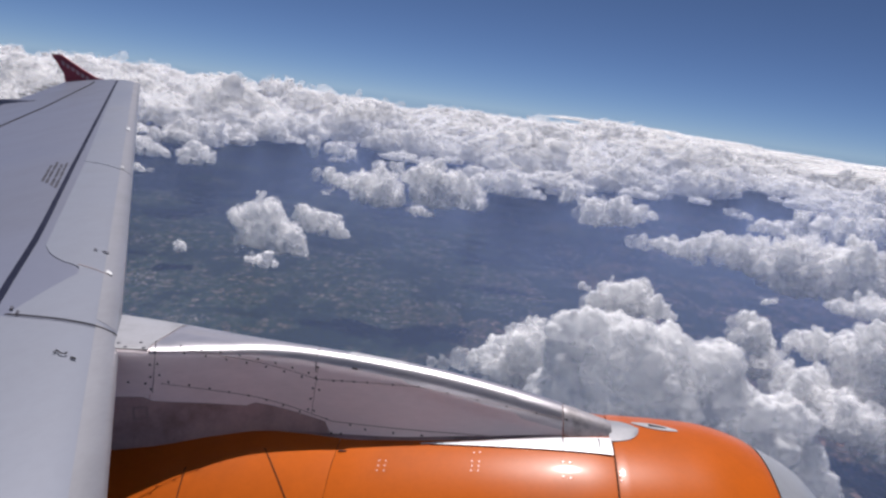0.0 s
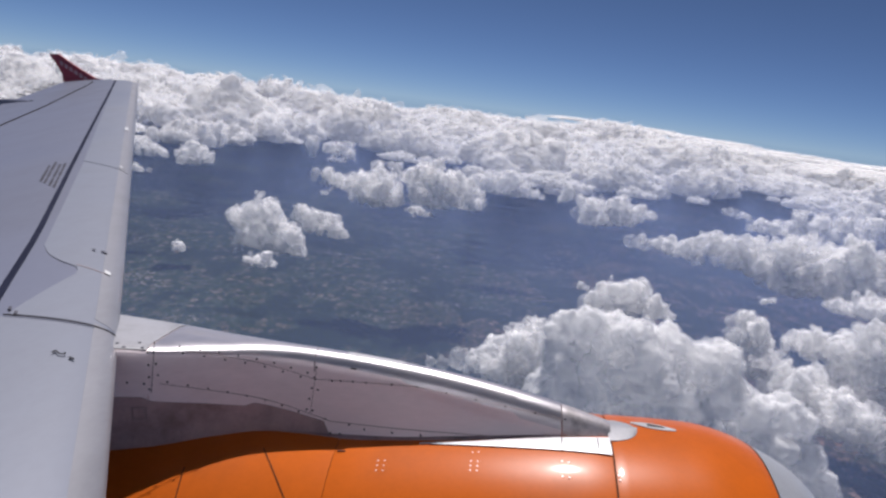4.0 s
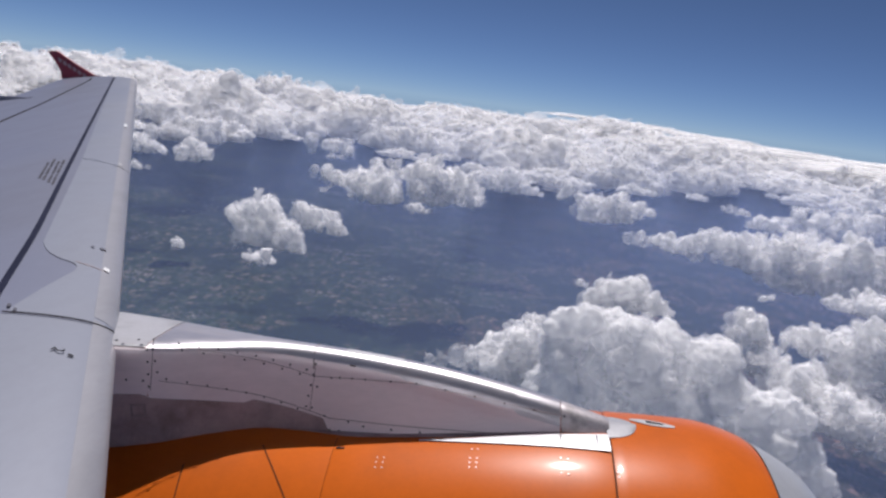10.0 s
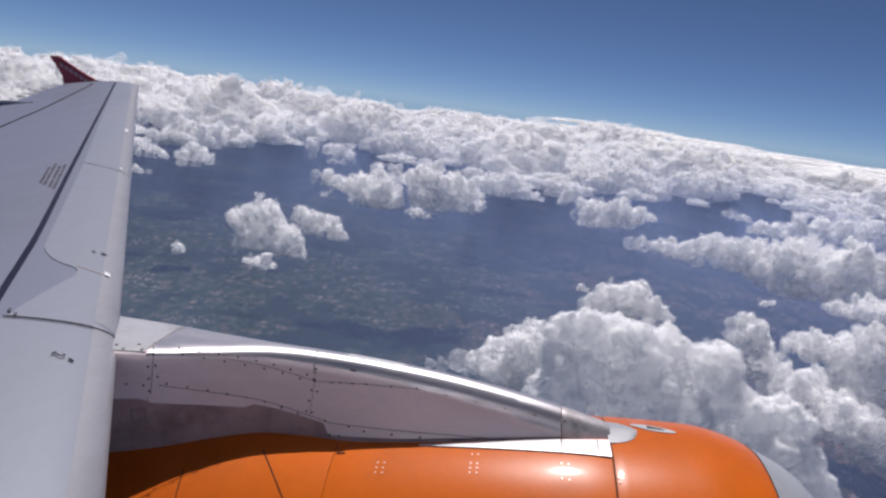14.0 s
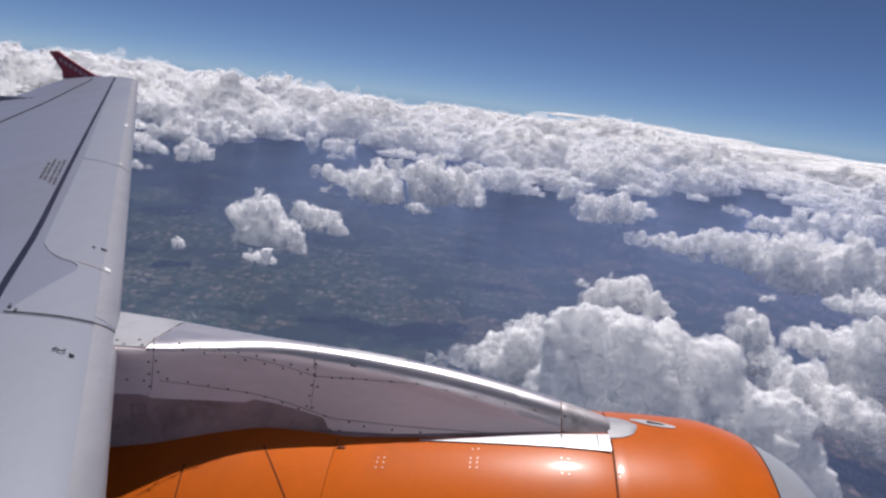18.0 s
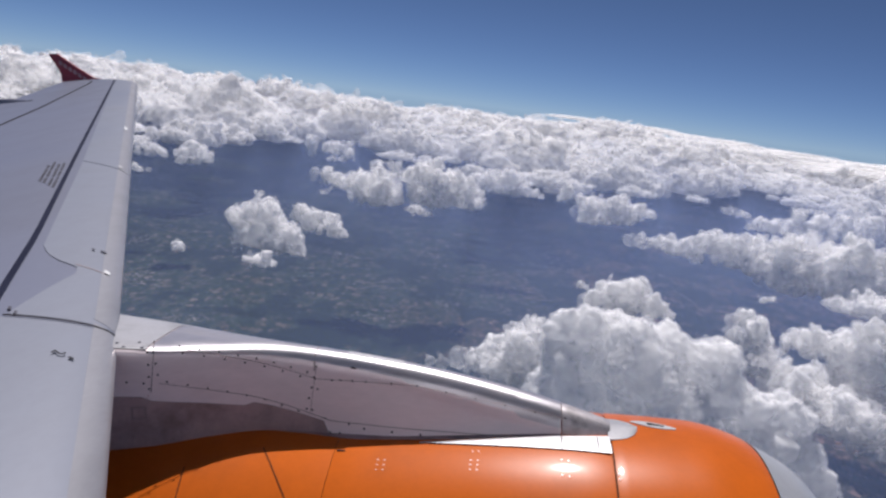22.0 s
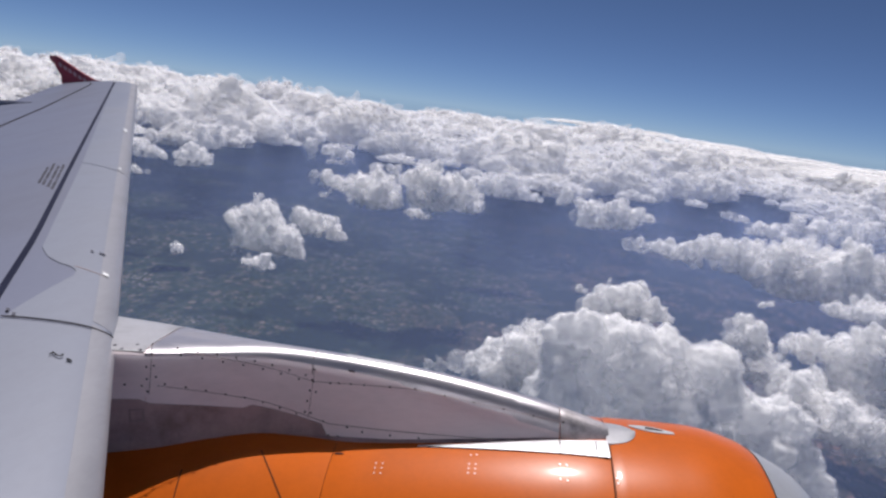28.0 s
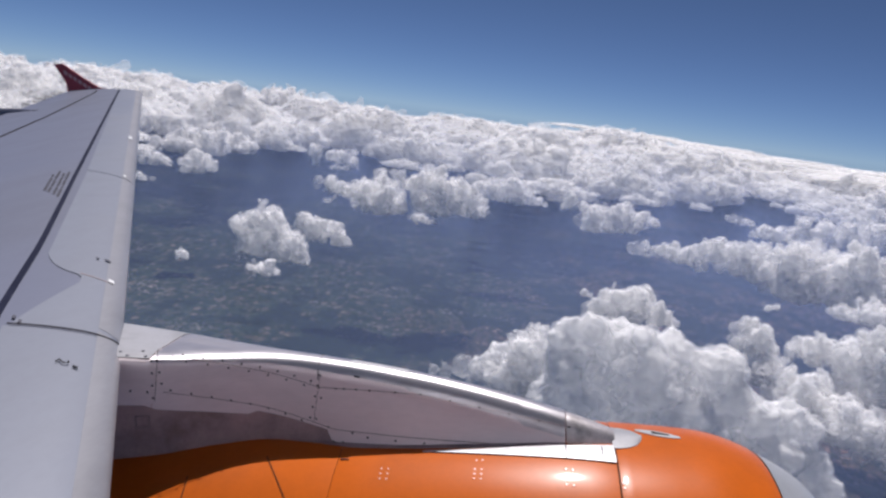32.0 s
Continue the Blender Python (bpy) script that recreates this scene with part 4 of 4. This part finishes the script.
cumulus("small ragged scrap of white cloud", 30, 0.52, ((-194.2, 526.3, 125.4, 1.4), (-190.7, 530.8, 124.7, 1.6), (-186.2, 532.5, 124.2, 1.4),), 6, 0.45, 0.8)
cumulus("small ragged scrap of white cloud", 31, 0.52, ((-232.1, 509.4, 128.1, 1.6), (-230, 509.5, 126.8, 2.4), (-229.6, 512.6, 123.8, 1.8),), 6, 0.45, 0.8)
cumulus("small white cumulus cloud by the deck", 32, 1.28, ((-436.7, 957.3, 134.4, 5.9), (-432.5, 964.8, 135.2, 8.1), (-427.8, 977.9, 138.1, 9.7), (-417.7, 980.4, 134.1, 7.5), (-412.7, 991.7, 128.8, 4.5), (-428.1, 969.7, 128.1, 3.7), (-425.1, 981.3, 145.1, 6.7),), 9, 0.40, 0.7)
cumulus("small white cumulus cloud by the deck", 33, 1.36, ((-515.8, 999.8, 132.7, 6.1), (-509.9, 1010.4, 132.2, 6.9), (-500.4, 1015.9, 130.9, 7), (-490.8, 1020, 128, 5.5),), 9, 0.40, 0.7)
cumulus("small ragged scrap of white cloud", 34, 0.88, ((-443.3, 856.3, 126.8, 3.3), (-439, 861.6, 125.6, 3), (-433.4, 864.3, 124.9, 2),), 6, 0.45, 0.8)
cumulus("small white cumulus cloud by the deck", 35, 1.57, ((-338.7, 1243.2, 148.8, 7.5), (-322.7, 1256.2, 145.7, 6.6), (-304.7, 1268.9, 145.6, 11.4), (-312.8, 1268.4, 132.2, 7.6), (-296.9, 1275.6, 131, 5.7), (-341.9, 1244.7, 138, 3.7), (-290.1, 1282.7, 143.1, 7.7),), 9, 0.40, 0.7)
cumulus("small ragged scrap of white cloud", 36, 0.52, ((56.1, 564.5, 128.1, 1.7), (59.7, 565.3, 127.2, 1.3),), 6, 0.45, 0.8)
cumulus("small ragged scrap of white cloud", 37, 0.82, ((-225.5, 879.1, 126.4, 2), (-221, 882.5, 127.4, 2.3),), 6, 0.45, 0.8)


# the far cloud deck: a few heaps, repeated with other sizes and turns
SHAPES = []
for k in range(10):
    rng = np.random.default_rng(100 + k)
    n = int(rng.integers(13, 20))
    lobes = []
    for _ in range(n):
        a, q = rng.uniform(0, 2 * math.pi), rng.uniform(0, 0.8) ** 0.8
        r = rng.uniform(0.16, 0.36) * (1.15 - 0.5 * q)
        lobes.append((q * math.cos(a), q * 0.75 * math.sin(a), r * 0.45 + rng.uniform(0, 0.30) * (1 - q), r))
    core, veil = heap(lobes, 200 + k, 0.0, 0.014, 6, 0.22, (-0.3, 0.6))
    tall = float(core[0][:, 2].max())
    SHAPES.append((cloud_mesh(*core, DIMMED_CLOUD), cloud_mesh(*veil, FRINGE, "fringe"), tall))

rng = np.random.default_rng(7)
# where the deck begins, and how high its far tops stand against the sky: azimuth, metres; azimuth, degrees
NEAR = ((-45, 1250), (-38.8, 1300), (-27.6, 1380), (-24.3, 1420), (-21.6, 1480), (-18.9, 1600), (-16.1, 1760), (-12.8, 1720), (-9.8, 1720), (-7.7, 1600), (-3.8, 1440), (-0.8, 1340),
        (1.8, 1290), (4.7, 1330), (9.5, 1490), (12.6, 1590), (15.2, 1720), (18.1, 1880), (20.3, 1720), (22.4, 1650), (24.6, 1740), (40, 1800))
TOPS = ((-45, -0.1), (-27.5, -0.15), (-22, -0.1), (-20, 0.15), (-17.7, 0.1), (-15.6, -0.5), (-13.2, -0.5), (-9, -0.95), (-4.9, -0.35), (-1.5, -0.65), (2.6, -0.5), (5.7, 0.15), (9, -0.1), (12.6, -0.6),
        (18.1, -0.75), (23.8, -0.9), (40, -1.0))


def far_cloud(x, y, z, sx, sy, height, label):
    core, veil, tall = SHAPES[int(rng.integers(len(SHAPES)))]
    ob = new("cloud", core)
    part("fringe", veil, ob)
    ob.location, ob.scale = (x, y, z), (sx, sy, height / tall)
    ob.rotation_euler = (0, 0, rng.uniform(0, 6.28))
    return tagged(ob, label, "cloud", "far cloud deck")


placed, tries = [], 0
while len(placed) < 222 and tries < 30000:
    tries += 1
    az = rng.uniform(-40, 34)
    far = rng.uniform(0, 1) ** 0.85
    near = lerp(NEAR, az)
    d = near + (4780 - near) * far
    s = rng.uniform(60, 165) * (d / 1500) ** 0.9
    x, y = d * math.sin(radians(az)), d * math.cos(radians(az))
    if d - s * rng.uniform(0.3, 0.8) < near or any((x - a)**2 + (y - b)**2 < (0.47 * (s + c))**2 for a, b, c in placed):
        continue
    placed.append((x, y, s))
    foot = 114 + rng.uniform(0, 10)
    limit = EYE + d * math.tan(radians(lerp(TOPS, az))) - foot
    height = s * rng.uniform(0.30, 0.78)
    height = min(max(height, limit * rng.uniform(0.72, 1.0) if d > 3300 else 0), limit)
    far_cloud(x, y, foot, s, s * rng.uniform(0.8, 1.1), height, "distant white cumulus cloud in the far deck")
# scraps along the near edge of the deck
for _ in range(40):
    az = rng.uniform(-30, 30)
    d = lerp(NEAR, az) + rng.uniform(-90, 130)
    s = rng.uniform(14, 46)
    far_cloud(d * math.sin(radians(az)), d * math.cos(radians(az)), 118 + rng.uniform(0, 10), s * rng.uniform(1, 1.5), s, s * rng.uniform(0.35, 0.6), "small ragged scrap of white cloud")
# smooth sheets of high cloud along the horizon ahead
rng = np.random.default_rng(31)
SHEETS = []
for k in range(3):
    lobes = [(rng.uniform(-0.75, 0.75), rng.uniform(-0.5, 0.5), 0.0, rng.uniform(0.22, 0.42)) for _ in range(9)]
    core, veil = heap(lobes, 300 + k, -0.10, 0.022, 2, 0.10, (-0.3, 0.9))
    SHEETS.append((cloud_mesh(*core, DIMMED_CLOUD), cloud_mesh(*veil, FRINGE, "fringe"), float(np.ptp(core[0][:, 2]))))
for i, (az, d, s, z) in enumerate(((6.2, 4500, 330, 238), (9.5, 4400, 300, 226), (13.0, 3700, 260, 222), (16.2, 3500, 300, 212), (19.5, 3000, 300, 205), (23.5, 2700, 330, 195), (27.5, 2450, 330, 188),
                                   (21, 4500, 560, 190), (26, 4300, 600, 196), (31, 3900, 460, 206), (30.0, 3000, 380, 186))):
    core, veil, tall = SHEETS[i % 3]
    ob = new("cloud", core)
    part("fringe", veil, ob)
    ob.location = (d * math.sin(radians(az)), d * math.cos(radians(az)), z)
    ob.scale, ob.rotation_euler = (s, s * 0.55, 17 / tall), (0, 0, radians(-az))
    tagged(ob, "flat grey-white sheet of distant cloud", "cloud", "far cloud deck")
